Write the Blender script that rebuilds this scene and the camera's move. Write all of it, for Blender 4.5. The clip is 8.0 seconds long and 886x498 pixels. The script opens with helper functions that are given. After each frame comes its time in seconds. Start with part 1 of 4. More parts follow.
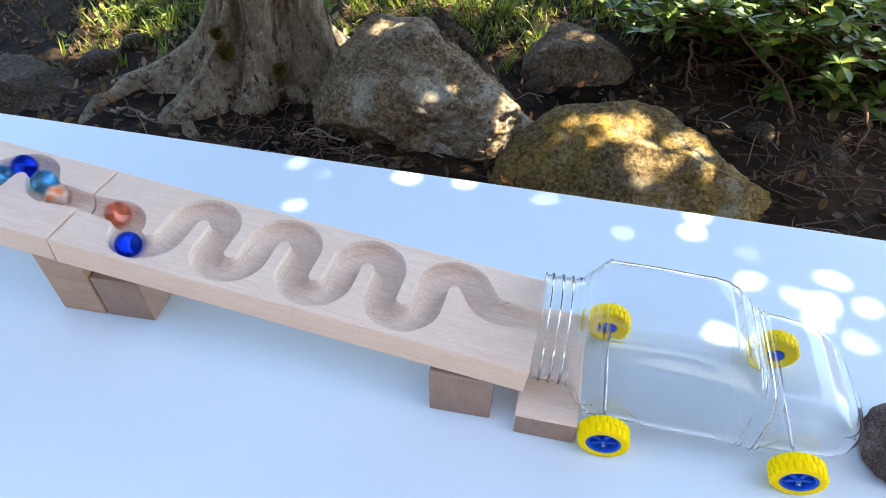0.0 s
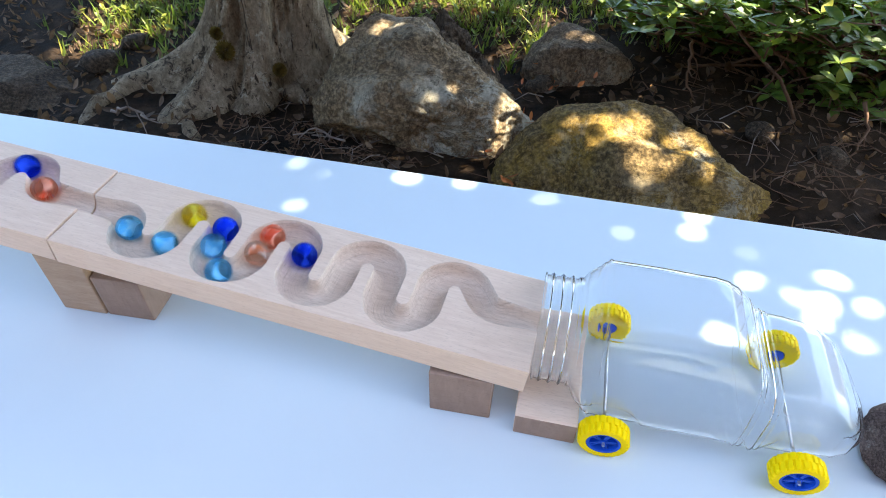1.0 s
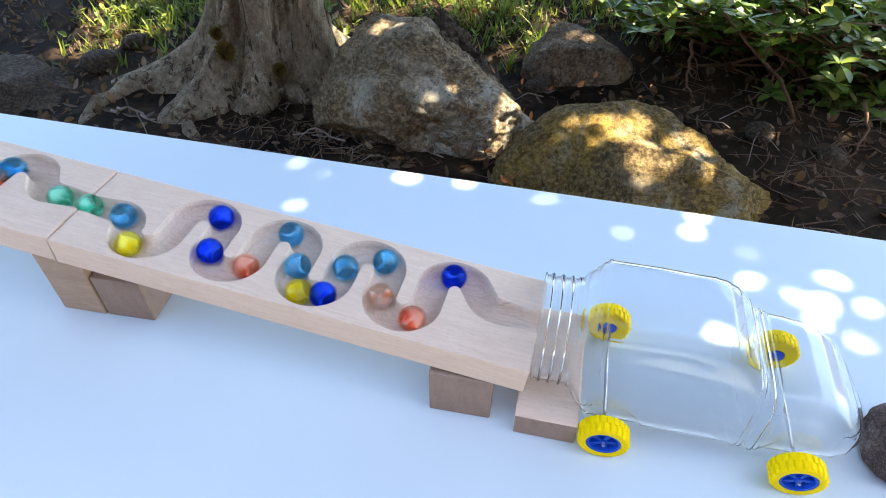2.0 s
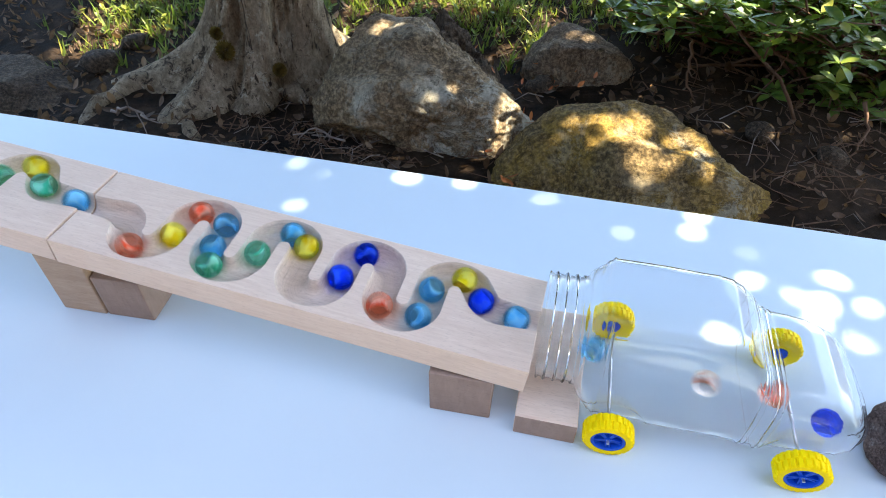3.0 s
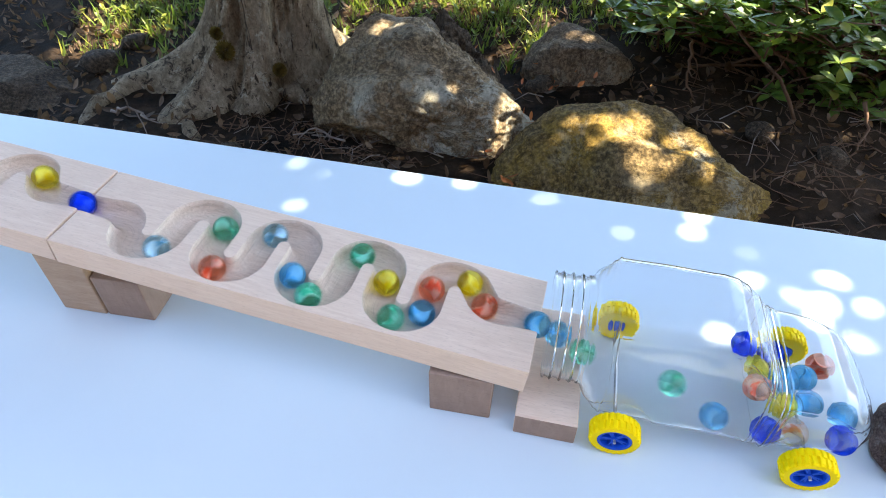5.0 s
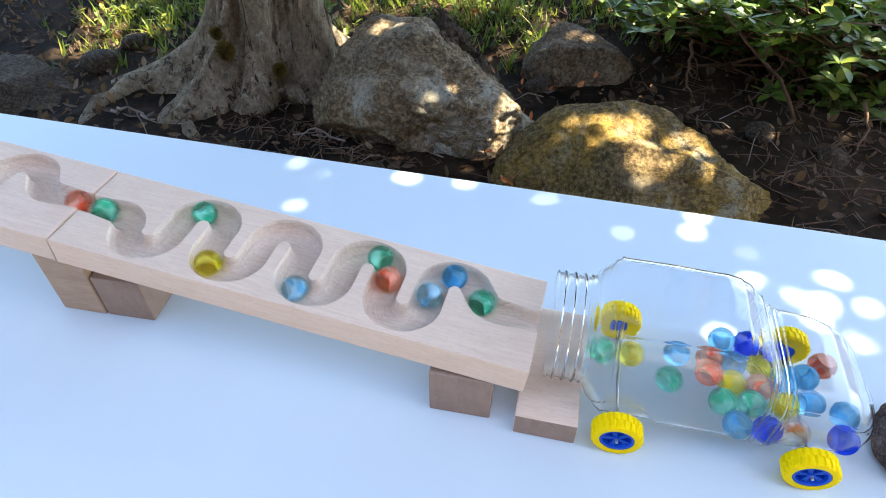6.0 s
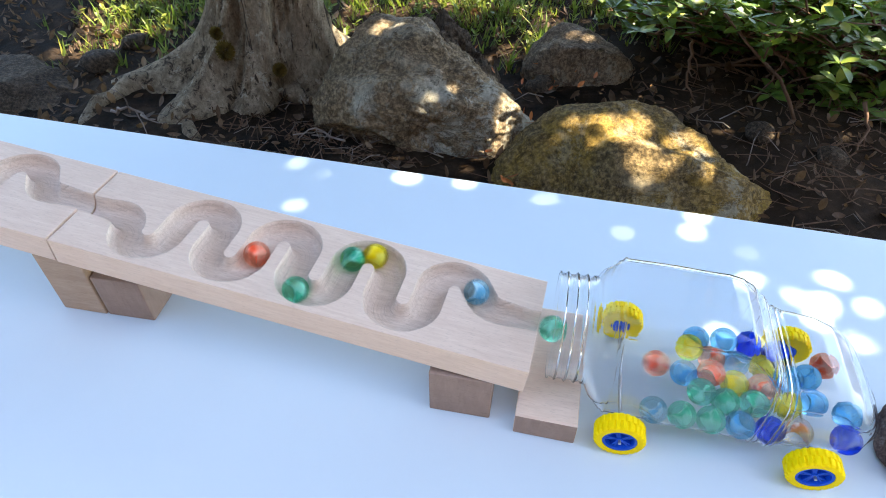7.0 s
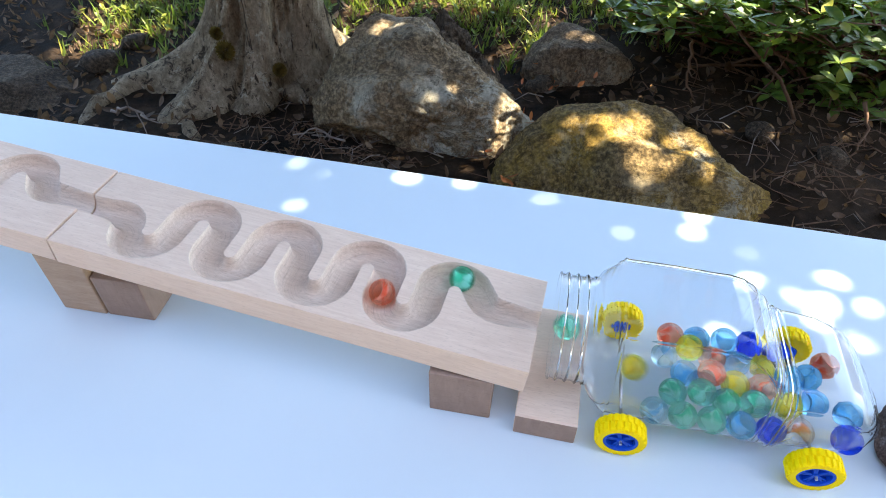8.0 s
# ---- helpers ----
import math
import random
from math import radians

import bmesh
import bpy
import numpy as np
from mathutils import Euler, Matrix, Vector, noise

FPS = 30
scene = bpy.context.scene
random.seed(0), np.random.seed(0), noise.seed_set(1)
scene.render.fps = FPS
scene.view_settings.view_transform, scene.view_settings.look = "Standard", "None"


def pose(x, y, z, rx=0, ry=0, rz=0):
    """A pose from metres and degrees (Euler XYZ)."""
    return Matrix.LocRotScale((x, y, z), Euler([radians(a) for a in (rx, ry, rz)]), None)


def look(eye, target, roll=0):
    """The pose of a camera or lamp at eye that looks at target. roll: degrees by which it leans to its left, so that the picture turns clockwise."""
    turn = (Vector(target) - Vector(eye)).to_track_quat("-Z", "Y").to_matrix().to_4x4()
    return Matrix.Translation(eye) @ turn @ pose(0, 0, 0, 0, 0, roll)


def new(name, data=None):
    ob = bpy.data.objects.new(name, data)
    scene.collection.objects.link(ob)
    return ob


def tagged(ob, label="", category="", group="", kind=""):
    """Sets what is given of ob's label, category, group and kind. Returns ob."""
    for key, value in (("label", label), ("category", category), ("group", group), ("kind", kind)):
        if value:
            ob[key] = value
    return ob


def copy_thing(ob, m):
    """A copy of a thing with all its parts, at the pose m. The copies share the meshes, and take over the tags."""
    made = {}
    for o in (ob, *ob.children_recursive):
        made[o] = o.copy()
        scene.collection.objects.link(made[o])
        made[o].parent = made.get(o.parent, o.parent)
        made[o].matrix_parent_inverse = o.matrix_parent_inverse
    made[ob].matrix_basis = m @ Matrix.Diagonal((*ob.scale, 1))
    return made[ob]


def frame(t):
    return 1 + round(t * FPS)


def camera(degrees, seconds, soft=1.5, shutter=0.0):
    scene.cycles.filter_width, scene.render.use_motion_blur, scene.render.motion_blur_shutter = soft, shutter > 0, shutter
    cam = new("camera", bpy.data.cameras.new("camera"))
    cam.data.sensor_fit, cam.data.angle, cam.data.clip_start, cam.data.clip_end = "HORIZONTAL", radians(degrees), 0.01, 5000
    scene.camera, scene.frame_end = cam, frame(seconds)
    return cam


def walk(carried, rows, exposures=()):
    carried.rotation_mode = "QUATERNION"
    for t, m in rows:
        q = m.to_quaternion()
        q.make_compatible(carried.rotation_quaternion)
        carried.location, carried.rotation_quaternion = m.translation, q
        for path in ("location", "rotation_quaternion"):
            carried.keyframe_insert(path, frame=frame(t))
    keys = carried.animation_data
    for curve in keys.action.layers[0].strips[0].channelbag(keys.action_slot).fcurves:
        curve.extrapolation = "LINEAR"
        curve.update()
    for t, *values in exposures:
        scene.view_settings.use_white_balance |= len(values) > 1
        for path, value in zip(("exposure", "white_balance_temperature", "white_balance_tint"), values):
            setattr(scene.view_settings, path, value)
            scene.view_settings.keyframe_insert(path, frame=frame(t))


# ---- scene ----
# ---------------------------------------------------------------- camera
EYE = Vector((0.0, 0.0, 0.3631))
cam = camera(70.43, 8.0, soft=1.0, shutter=0.28)
CAM_POSE = look(EYE, EYE + Vector((0.0, 0.71972, -0.69427)), 0.03)
walk(cam, [(0.0, CAM_POSE), (8.0, CAM_POSE)], exposures=[(0.0, 2.98, 6350, 7), (8.0, 2.98, 6350, 7)])

# ---------------------------------------------------------------- light
SUN_DIR = Vector((0.50, 0.14, 0.86)).normalized()
world = bpy.data.worlds.new("sky")
scene.world = world
world.use_nodes = True
wn = world.node_tree
wn.nodes.clear()
sky = wn.nodes.new("ShaderNodeTexSky")
sky.sky_type, sky.sun_disc = "NISHITA", False
sky.sun_elevation = math.asin(SUN_DIR.z)
sky.sun_rotation = math.atan2(SUN_DIR.x, SUN_DIR.y)
sky.air_density, sky.dust_density, sky.ozone_density = 1.0, 1.2, 1.0
bgn = wn.nodes.new("ShaderNodeBackground")
bgn.inputs["Strength"].default_value = 0.11
wout = wn.nodes.new("ShaderNodeOutputWorld")
wn.links.new(sky.outputs[0], bgn.inputs["Color"])
wn.links.new(bgn.outputs[0], wout.inputs["Surface"])

sun = new("sun", bpy.data.lights.new("sun", "SUN"))
sun.data.energy, sun.data.angle, sun.data.color = 5.0, radians(0.53), (1.0, 0.88, 0.68)
sun.matrix_basis = look(SUN_DIR * 8, (0, 0, 0))


# ---------------------------------------------------------------- material helpers
class Mat:
    """A node material with one principled shader."""

    def __init__(self, name, rough=0.6, metal=0.0, spec=0.5):
        self.m = bpy.data.materials.new(name)
        self.m.use_nodes = True
        self.t = self.m.node_tree
        self.b = self.t.nodes["Principled BSDF"]
        self.out = self.t.nodes["Material Output"]
        self.b.inputs["Roughness"].default_value = rough
        self.b.inputs["Metallic"].default_value = metal
        self.b.inputs["Specular IOR Level"].default_value = spec
        self.co = self.t.nodes.new("ShaderNodeTexCoord")

    def node(self, kind, **values):
        n = self.t.nodes.new(kind)
        for k, v in values.items():
            n.inputs[k.replace("_", " ")].default_value = v
        return n

    def link(self, a, b):
        self.t.links.new(a, b)

    def coords(self, scale=(1, 1, 1), which="Object"):
        mp = self.node("ShaderNodeMapping")
        mp.inputs["Scale"].default_value = scale
        self.link(self.co.outputs[which], mp.inputs["Vector"])
        return mp.outputs[0]

    def noise(self, size, scale=(1, 1, 1), detail=6, rough=0.6, distort=0.0, which="Object"):
        n = self.node("ShaderNodeTexNoise", Scale=size, Detail=detail, Roughness=rough, Distortion=distort)
        self.link(self.coords(scale, which), n.inputs["Vector"])
        return n.outputs["Fac"]

    def voronoi(self, size, scale=(1, 1, 1), feature="F1", out="Distance"):
        n = self.node("ShaderNodeTexVoronoi", Scale=size)
        n.feature = feature
        self.link(self.coords(scale), n.inputs["Vector"])
        return n.outputs[out]

    def ramp(self, fac, stops):
        r = self.node("ShaderNodeValToRGB")
        e = r.color_ramp.elements
        while len(e) < len(stops):
            e.new(0.5)
        for el, (p, c) in zip(e, stops):
            el.position, el.color = p, (*c, 1) if len(c) == 3 else c
        self.link(fac, r.inputs["Fac"])
        return r.outputs["Color"]

    def mix(self, fac, a, b, mode="MIX"):
        n = self.t.nodes.new("ShaderNodeMix")
        n.data_type, n.blend_type = "RGBA", mode
        for sock, v in ((n.inputs["Factor"], fac), (n.inputs["A"], a), (n.inputs["B"], b)):
            if isinstance(v, (int, float)):
                sock.default_value = v
            elif isinstance(v, tuple):
                sock.default_value = (*v, 1)
            else:
                self.link(v, sock)
        return n.outputs["Result"]

    def colour(self, c):
        if isinstance(c, tuple):
            self.b.inputs["Base Color"].default_value = (*c, 1)
        else:
            self.link(c, self.b.inputs["Base Color"])
        return self

    def bump(self, fac, strength=0.3, dist=0.002):
        n = self.node("ShaderNodeBump", Strength=strength, Distance=dist)
        self.link(fac, n.inputs["Height"])
        if self.b.inputs["Normal"].links:
            self.link(self.b.inputs["Normal"].links[0].from_socket, n.inputs["Normal"])
        self.link(n.outputs[0], self.b.inputs["Normal"])
        return self

    def roughness(self, fac, lo, hi):
        n = self.node("ShaderNodeMapRange", To_Min=lo, To_Max=hi)
        self.link(fac, n.inputs["Value"])
        self.link(n.outputs[0], self.b.inputs["Roughness"])
        return self


def wood(name, light, dark, grain=(6, 60, 60), rough=0.5, flecks=True):
    m = Mat(name, rough, spec=0.35)
    long = m.noise(9, grain, 5, 0.62, 0.6)
    base = m.ramp(long, [(0.32, dark), (0.5, tuple((a + b) / 2 for a, b in zip(light, dark))), (0.68, light)])
    rnd = m.node("ShaderNodeObjectInfo").outputs["Random"]
    base = m.mix(0.12, base, m.ramp(rnd, [(0.0, dark), (1.0, light)]))
    broad = m.noise(5, (3, 14, 14), 3)
    base = m.mix(0.35, base, m.ramp(broad, [(0.3, dark), (0.7, light)]))
    if flecks:
        fl = m.noise(60, (3.5, 28, 28), 2, 0.5)
        base = m.mix(m.ramp(fl, [(0.60, (0, 0, 0)), (0.68, (0.4, 0.4, 0.4))]), base, tuple(v * 0.72 for v in dark))
    m.colour(base).bump(long, 0.12, 0.0006).bump(m.noise(300, (0.6, 3, 3), 2), 0.06, 0.0003)
    return m.m


BEECH = wood("beech", (0.79, 0.62, 0.49), (0.65, 0.47, 0.35))


def cut_wood(name, light, dark):
    """Routed beech: cutter lines along the groove and fine chatter across it."""
    m = Mat(name, 0.55, spec=0.3)
    lines = m.noise(1, (35, 1900, 1), 4, 0.7, 0.0, "UV")
    chatter = m.noise(1, (1500, 260, 1), 3, 0.6, 0.0, "UV")
    grain = m.noise(9, (6, 60, 60), 5, 0.62, 0.6)
    c = m.ramp(grain, [(0.32, dark), (0.68, light)])
    c = m.mix(m.ramp(lines, [(0.34, (0.5, 0.5, 0.5)), (0.46, (0, 0, 0))]), c, tuple(v * 0.66 for v in dark))
    c = m.mix(m.ramp(m.noise(60, (3.5, 28, 28), 2, 0.5), [(0.60, (0, 0, 0)), (0.68, (0.5, 0.5, 0.5))]), c, tuple(v * 0.7 for v in dark))
    m.colour(c).bump(lines, 0.5, 0.0005).bump(chatter, 0.25, 0.0003)
    return m.m


BEECH_CUT = cut_wood("routed_beech", (0.73, 0.59, 0.475), (0.60, 0.455, 0.35))
BLOCK = wood("beech_block", (0.52, 0.38, 0.26), (0.38, 0.25, 0.16), grain=(5, 40, 40))
BLOCK_DARK = wood("end_grain_block", (0.38, 0.265, 0.20), (0.27, 0.18, 0.135), grain=(25, 25, 8))

# white board with some of the sky light's blue put into its colour
t_ = Mat("white_board", 0.32, spec=0.45)
WHITE = t_.colour(t_.mix(0.5, (0.62, 0.70, 0.755), t_.ramp(t_.noise(7), [(0.3, (0.595, 0.675, 0.735)), (0.7, (0.64, 0.72, 0.77))]))).roughness(t_.noise(16), 0.24, 0.42).bump(t_.noise(420), 0.03, 0.0002).m
t_ = Mat("grey_steel", 0.4, 0.9)
STEEL = t_.colour(t_.ramp(t_.noise(60), [(0.3, (0.42, 0.42, 0.43)), (0.7, (0.62, 0.62, 0.63))])).m

t_ = Mat("yellow_rubber", 0.6, spec=0.1)
YELLOW = t_.colour(t_.ramp(t_.noise(40), [(0.3, (0.98, 0.70, 0.0)), (0.7, (1.0, 0.77, 0.0))])).bump(t_.noise(260), 0.08, 0.0003).m
t_ = Mat("blue_plastic", 0.5, spec=0.3)
BLUE = t_.colour(t_.ramp(t_.noise(60), [(0.3, (0.004, 0.07, 0.50)), (0.7, (0.008, 0.09, 0.60))])).m


def pet():
    """Thin clear blown plastic with slight waves in its wall."""
    m = Mat("clear_plastic")
    m.t.nodes.remove(m.b)
    g = m.t.nodes.new("ShaderNodeBsdfGlass")
    g.inputs["IOR"].default_value, g.inputs["Roughness"].default_value = 1.26, 0.0
    g.inputs["Color"].default_value = (0.995, 0.997, 1.0, 1)
    bp = m.node("ShaderNodeBump", Strength=0.10, Distance=0.001)
    m.link(m.noise(45, (1, 1, 1), 2), bp.inputs["Height"])
    m.link(bp.outputs[0], g.inputs["Normal"])
    m.link(g.outputs[0], m.out.inputs["Surface"])
    return m.m


PET = pet()


def glass(name, colour):
    """Tinted glass: part bends the light, part lets it straight through."""
    m = Mat(name)
    m.t.nodes.remove(m.b)
    g = m.t.nodes.new("ShaderNodeBsdfGlass")
    g.inputs["IOR"].default_value = 1.48
    g.inputs["Roughness"].default_value = 0.01
    g.inputs["Color"].default_value = (*colour, 1)
    tr = m.t.nodes.new("ShaderNodeBsdfTransparent")
    tr.inputs["Color"].default_value = (*(v ** 0.8 for v in colour), 1)
    mx = m.t.nodes.new("ShaderNodeMixShader")
    mx.inputs[0].default_value = 0.55
    m.link(tr.outputs[0], mx.inputs[1])
    m.link(g.outputs[0], mx.inputs[2])
    m.link(mx.outputs[0], m.out.inputs["Surface"])
    return m.m


def swirl_mat(name, a, b):
    m = Mat(name, 0.4)
    m.colour(m.ramp(m.noise(170, (1, 1, 0.25), 3), [(0.44, a), (0.54, b)]))
    return m.m


MARBLES = {
    "blue": (glass("blue_glass", (0.13, 0.27, 0.94)), swirl_mat("blue_swirl", (0.20, 0.35, 0.92), (0.95, 0.97, 0.99)), "deep blue glass marble with a pale swirl"),
    "red": (glass("red_glass", (0.98, 0.66, 0.55)), swirl_mat("red_swirl", (0.92, 0.18, 0.07), (0.99, 0.90, 0.84)), "red glass marble with a twisted pale orange swirl"),
    "amber": (glass("amber_glass", (0.96, 0.87, 0.81)), swirl_mat("amber_swirl", (0.82, 0.32, 0.15), (0.98, 0.93, 0.89)), "clear glass marble with an orange brown swirl"),
    "cyan": (glass("cyan_glass", (0.45, 0.76, 0.95)), swirl_mat("cyan_swirl", (0.35, 0.70, 0.90), (0.90, 0.95, 0.97)), "light blue glass marble with a pale swirl"),
    "yellow": (glass("yellow_glass", (0.95, 0.90, 0.34)), swirl_mat("yellow_swirl", (0.92, 0.78, 0.02), (0.99, 0.97, 0.75)), "yellow glass marble with a bright yellow swirl"),
    "green": (glass("green_glass", (0.54, 0.89, 0.77)), swirl_mat("green_swirl", (0.15, 0.62, 0.42), (0.90, 0.98, 0.94)), "green glass marble with a pale green swirl"),
    "pale": (glass("pale_glass", (0.72, 0.88, 0.95)), swirl_mat("pale_swirl", (0.25, 0.58, 0.78), (0.90, 0.95, 0.97)), "clear pale blue glass marble with a blue swirl"),
}


def rock_mat(name, a, b, lichen, amount, moss=None, fine=1.0):
    """Weathered stone: broad tone, grain, pits and crevices with painted shade, moss and pale lichen."""
    m = Mat(name, 0.88, spec=0.2)
    n1 = m.noise(6 * fine, (1, 1, 1), 10, 0.7, 0.3)
    c = m.ramp(n1, [(0.40, a), (0.5, tuple((x + y) / 2 for x, y in zip(a, b))), (0.60, b)])
    grain = m.noise(130 * fine, (1, 1, 1), 6, 0.75)
    c = m.mix(0.55, c, m.ramp(grain, [(0.42, tuple(v * 0.3 for v in a)), (0.52, tuple((x + y) / 2 for x, y in zip(a, b))), (0.61, tuple(v * 1.45 for v in b))]))
    if moss:
        c = m.mix(m.ramp(m.noise(7 * fine, (1, 1, 1), 9, 0.75, 0.5), [(0.44, (0, 0, 0)), (0.56, (0.85, 0.85, 0.85))]), c, m.ramp(grain, [(0.36, tuple(v * 0.45 for v in moss)), (0.64, tuple(v * 1.3 for v in moss))]))
    spots = m.noise(13 * fine, (1, 1, 1), 12, 0.82, 0.4)
    area = m.ramp(m.noise(3.2 * fine, (1, 1, 1), 3), [(0.42, (0.0, 0.0, 0.0)), (0.58, (1, 1, 1))])
    mask = m.mix(1.0, m.ramp(spots, [(amount, (0, 0, 0)), (amount + 0.035, (0.9, 0.9, 0.9))]), area, "MULTIPLY")
    c = m.mix(mask, c, m.ramp(grain, [(0.36, tuple(v * 0.6 for v in lichen)), (0.62, lichen)]))
    # crevice lines and pit bottoms carry their shade as dark colour
    crevice_shade = m.ramp(m.noise(11 * fine, (1, 1, 1), 10, 0.72, 1.0), [(0.470, (0, 0, 0)), (0.490, (0.75, 0.75, 0.75)), (0.510, (0, 0, 0))])
    c = m.mix(crevice_shade, c, tuple(v * 0.3 for v in a))
    pit = m.voronoi(42 * fine)
    c = m.mix(m.ramp(pit, [(0.06, (0.75, 0.75, 0.75)), (0.20, (0, 0, 0))]), c, tuple(v * 0.25 for v in a))
    m.colour(c).bump(n1, 1.0, 0.04 / fine).bump(m.noise(38 * fine, (1, 1, 1), 10, 0.8), 1.0, 0.018 / fine).bump(pit, 0.8, 0.008 / fine).bump(grain, 0.8, 0.004 / fine)
    return m.m


ROCK_GREY = rock_mat("grey_rock", (0.178, 0.122, 0.068), (0.443, 0.319, 0.184), (0.648, 0.588, 0.456), 0.50)
ROCK_MOSS = rock_mat("mossy_rock", (0.140, 0.093, 0.040), (0.389, 0.270, 0.120), (0.562, 0.490, 0.344), 0.515, (0.389, 0.245, 0.048))
ROCK_BROWN = rock_mat("brown_rock", (0.162, 0.113, 0.070), (0.367, 0.265, 0.168), (0.454, 0.382, 0.272), 0.54)
ROCK_DARK = rock_mat("dark_rock", (0.065, 0.045, 0.029), (0.162, 0.116, 0.076), (0.281, 0.240, 0.168), 0.58)
STONE_RED = rock_mat("dark_red_stone", (0.13, 0.085, 0.075), (0.30, 0.22, 0.20), (0.55, 0.50, 0.47), 0.55, None, 5.0)

t_ = Mat("bark", 0.9, spec=0.2)
_b1 = t_.noise(14, (1, 1, 0.30), 10, 0.75, 0.6)
_b2 = t_.noise(85, (1, 1, 0.5), 8, 0.8)
_c = t_.ramp(_b1, [(0.38, (0.233, 0.162, 0.096)), (0.5, (0.466, 0.348, 0.220)), (0.62, (0.678, 0.539, 0.364))])
_c = t_.mix(0.5, _c, t_.ramp(_b2, [(0.40, (0.095, 0.067, 0.040)), (0.52, (0.466, 0.358, 0.232)), (0.60, (0.721, 0.588, 0.400))]))
# pale crusts of lichen in small patches
_c = t_.mix(t_.ramp(t_.noise(24, (1, 1, 0.8), 11, 0.82, 0.3), [(0.55, (0, 0, 0)), (0.59, (0.85, 0.85, 0.85))]), _c, (0.742, 0.666, 0.496))
# cracks between the plates, upright and a few across, their shade painted in dark
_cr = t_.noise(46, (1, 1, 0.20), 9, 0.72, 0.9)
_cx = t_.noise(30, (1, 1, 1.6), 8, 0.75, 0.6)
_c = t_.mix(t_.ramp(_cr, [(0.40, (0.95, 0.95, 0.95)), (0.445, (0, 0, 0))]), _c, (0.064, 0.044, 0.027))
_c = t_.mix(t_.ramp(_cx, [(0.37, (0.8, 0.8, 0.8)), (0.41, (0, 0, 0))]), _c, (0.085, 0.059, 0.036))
BARK = t_.colour(_c).bump(_b1, 1.0, 0.03).bump(_cr, 1.0, 0.02).bump(_cx, 0.9, 0.012).bump(_b2, 1.0, 0.010).m

t_ = Mat("soil", 0.95, spec=0.15)
_s = t_.noise(14, (1, 1, 1), 9, 0.75)
_c = t_.ramp(_s, [(0.38, (0.007, 0.005, 0.003)), (0.52, (0.022, 0.013, 0.007)), (0.66, (0.064, 0.038, 0.020))])
_c = t_.mix(t_.ramp(t_.noise(2.2, (1, 1, 1), 5), [(0.45, (0, 0, 0)), (0.65, (0.4, 0.4, 0.4))]), _c, (0.075, 0.046, 0.023))
SOIL = t_.colour(_c).bump(_s, 0.8, 0.02).bump(t_.noise(120, (1, 1, 1), 6, 0.8), 0.9, 0.006).m


def leaf_mat(name, stops, trans, rough=0.4):
    m = Mat(name, rough, spec=0.3)
    rnd = m.node("ShaderNodeNewGeometry").outputs["Random Per Island"]
    ob = m.node("ShaderNodeObjectInfo").outputs["Random"]
    add = m.node("ShaderNodeMath")
    add.operation = "ADD"
    m.link(rnd, add.inputs[0])
    m.link(ob, add.inputs[1])
    fr = m.node("ShaderNodeMath")
    fr.operation = "FRACT"
    m.link(add.outputs[0], fr.inputs[0])
    c = m.ramp(fr.outputs[0], stops)
    c = m.mix(0.3, c, m.ramp(m.noise(70, (1, 1, 1), 4), [(0.35, stops[0][1]), (0.7, stops[-1][1])]))
    m.colour(c)
    tl = m.t.nodes.new("ShaderNodeBsdfTranslucent")
    m.link(m.mix(0.5, c, trans), tl.inputs["Color"])
    mx = m.t.nodes.new("ShaderNodeMixShader")
    mx.inputs[0].default_value = 0.3
    m.link(m.b.outputs[0], mx.inputs[1])
    m.link(tl.outputs[0], mx.inputs[2])
    m.link(mx.outputs[0], m.out.inputs["Surface"])
    return m.m


LEAF = leaf_mat("shrub_leaf", [(0.0, (0.032, 0.085, 0.018)), (0.5, (0.07, 0.145, 0.026)), (0.9, (0.14, 0.22, 0.033)), (1.0, (0.32, 0.29, 0.05))], (0.25, 0.40, 0.03))
CROWN = leaf_mat("crown_leaf", [(0.0, (0.03, 0.08, 0.02)), (1.0, (0.09, 0.15, 0.03))], (0.20, 0.35, 0.03))
GRASS = leaf_mat("grass_blade", [(0.0, (0.05, 0.085, 0.012)), (0.6, (0.11, 0.16, 0.02)), (1.0, (0.26, 0.23, 0.04))], (0.30, 0.42, 0.04), 0.5)
DRY = leaf_mat("dry_leaf", [(0.0, (0.03, 0.017, 0.009)), (0.6, (0.068, 0.038, 0.019)), (0.88, (0.13, 0.078, 0.042)), (1.0, (0.28, 0.19, 0.12))], (0.3, 0.15, 0.05), 0.7)
RED_LEAF = leaf_mat("red_dry_leaf", [(0.0, (0.30, 0.07, 0.02)), (1.0, (0.55, 0.20, 0.06))], (0.5, 0.15, 0.03), 0.6)
MOSS = leaf_mat("moss", [(0.0, (0.045, 0.035, 0.008)), (1.0, (0.22, 0.135, 0.025))], (0.1, 0.1, 0.02), 0.9)
t_ = Mat("twig", 0.85, spec=0.2)
TWIG = t_.colour(t_.ramp(t_.noise(40, (1, 1, 1), 5), [(0.3, (0.06, 0.033, 0.02)), (0.7, (0.18, 0.105, 0.062))])).bump(t_.noise(150), 0.5, 0.002).m
t_ = Mat("dead_twig", 0.85, spec=0.2)
DEAD = t_.colour(t_.ramp(t_.noise(30, (1, 1, 1), 5), [(0.3, (0.10, 0.075, 0.06)), (0.7, (0.30, 0.24, 0.20))])).m


# ---------------------------------------------------------------- mesh helpers
def mesh_of(bm, name, smooth=False):
    me = bpy.data.meshes.new(name)
    bm.normal_update()
    bm.to_mesh(me)
    bm.free()
    if smooth:
        me.polygons.foreach_set("use_smooth", [True] * len(me.polygons))
    return me


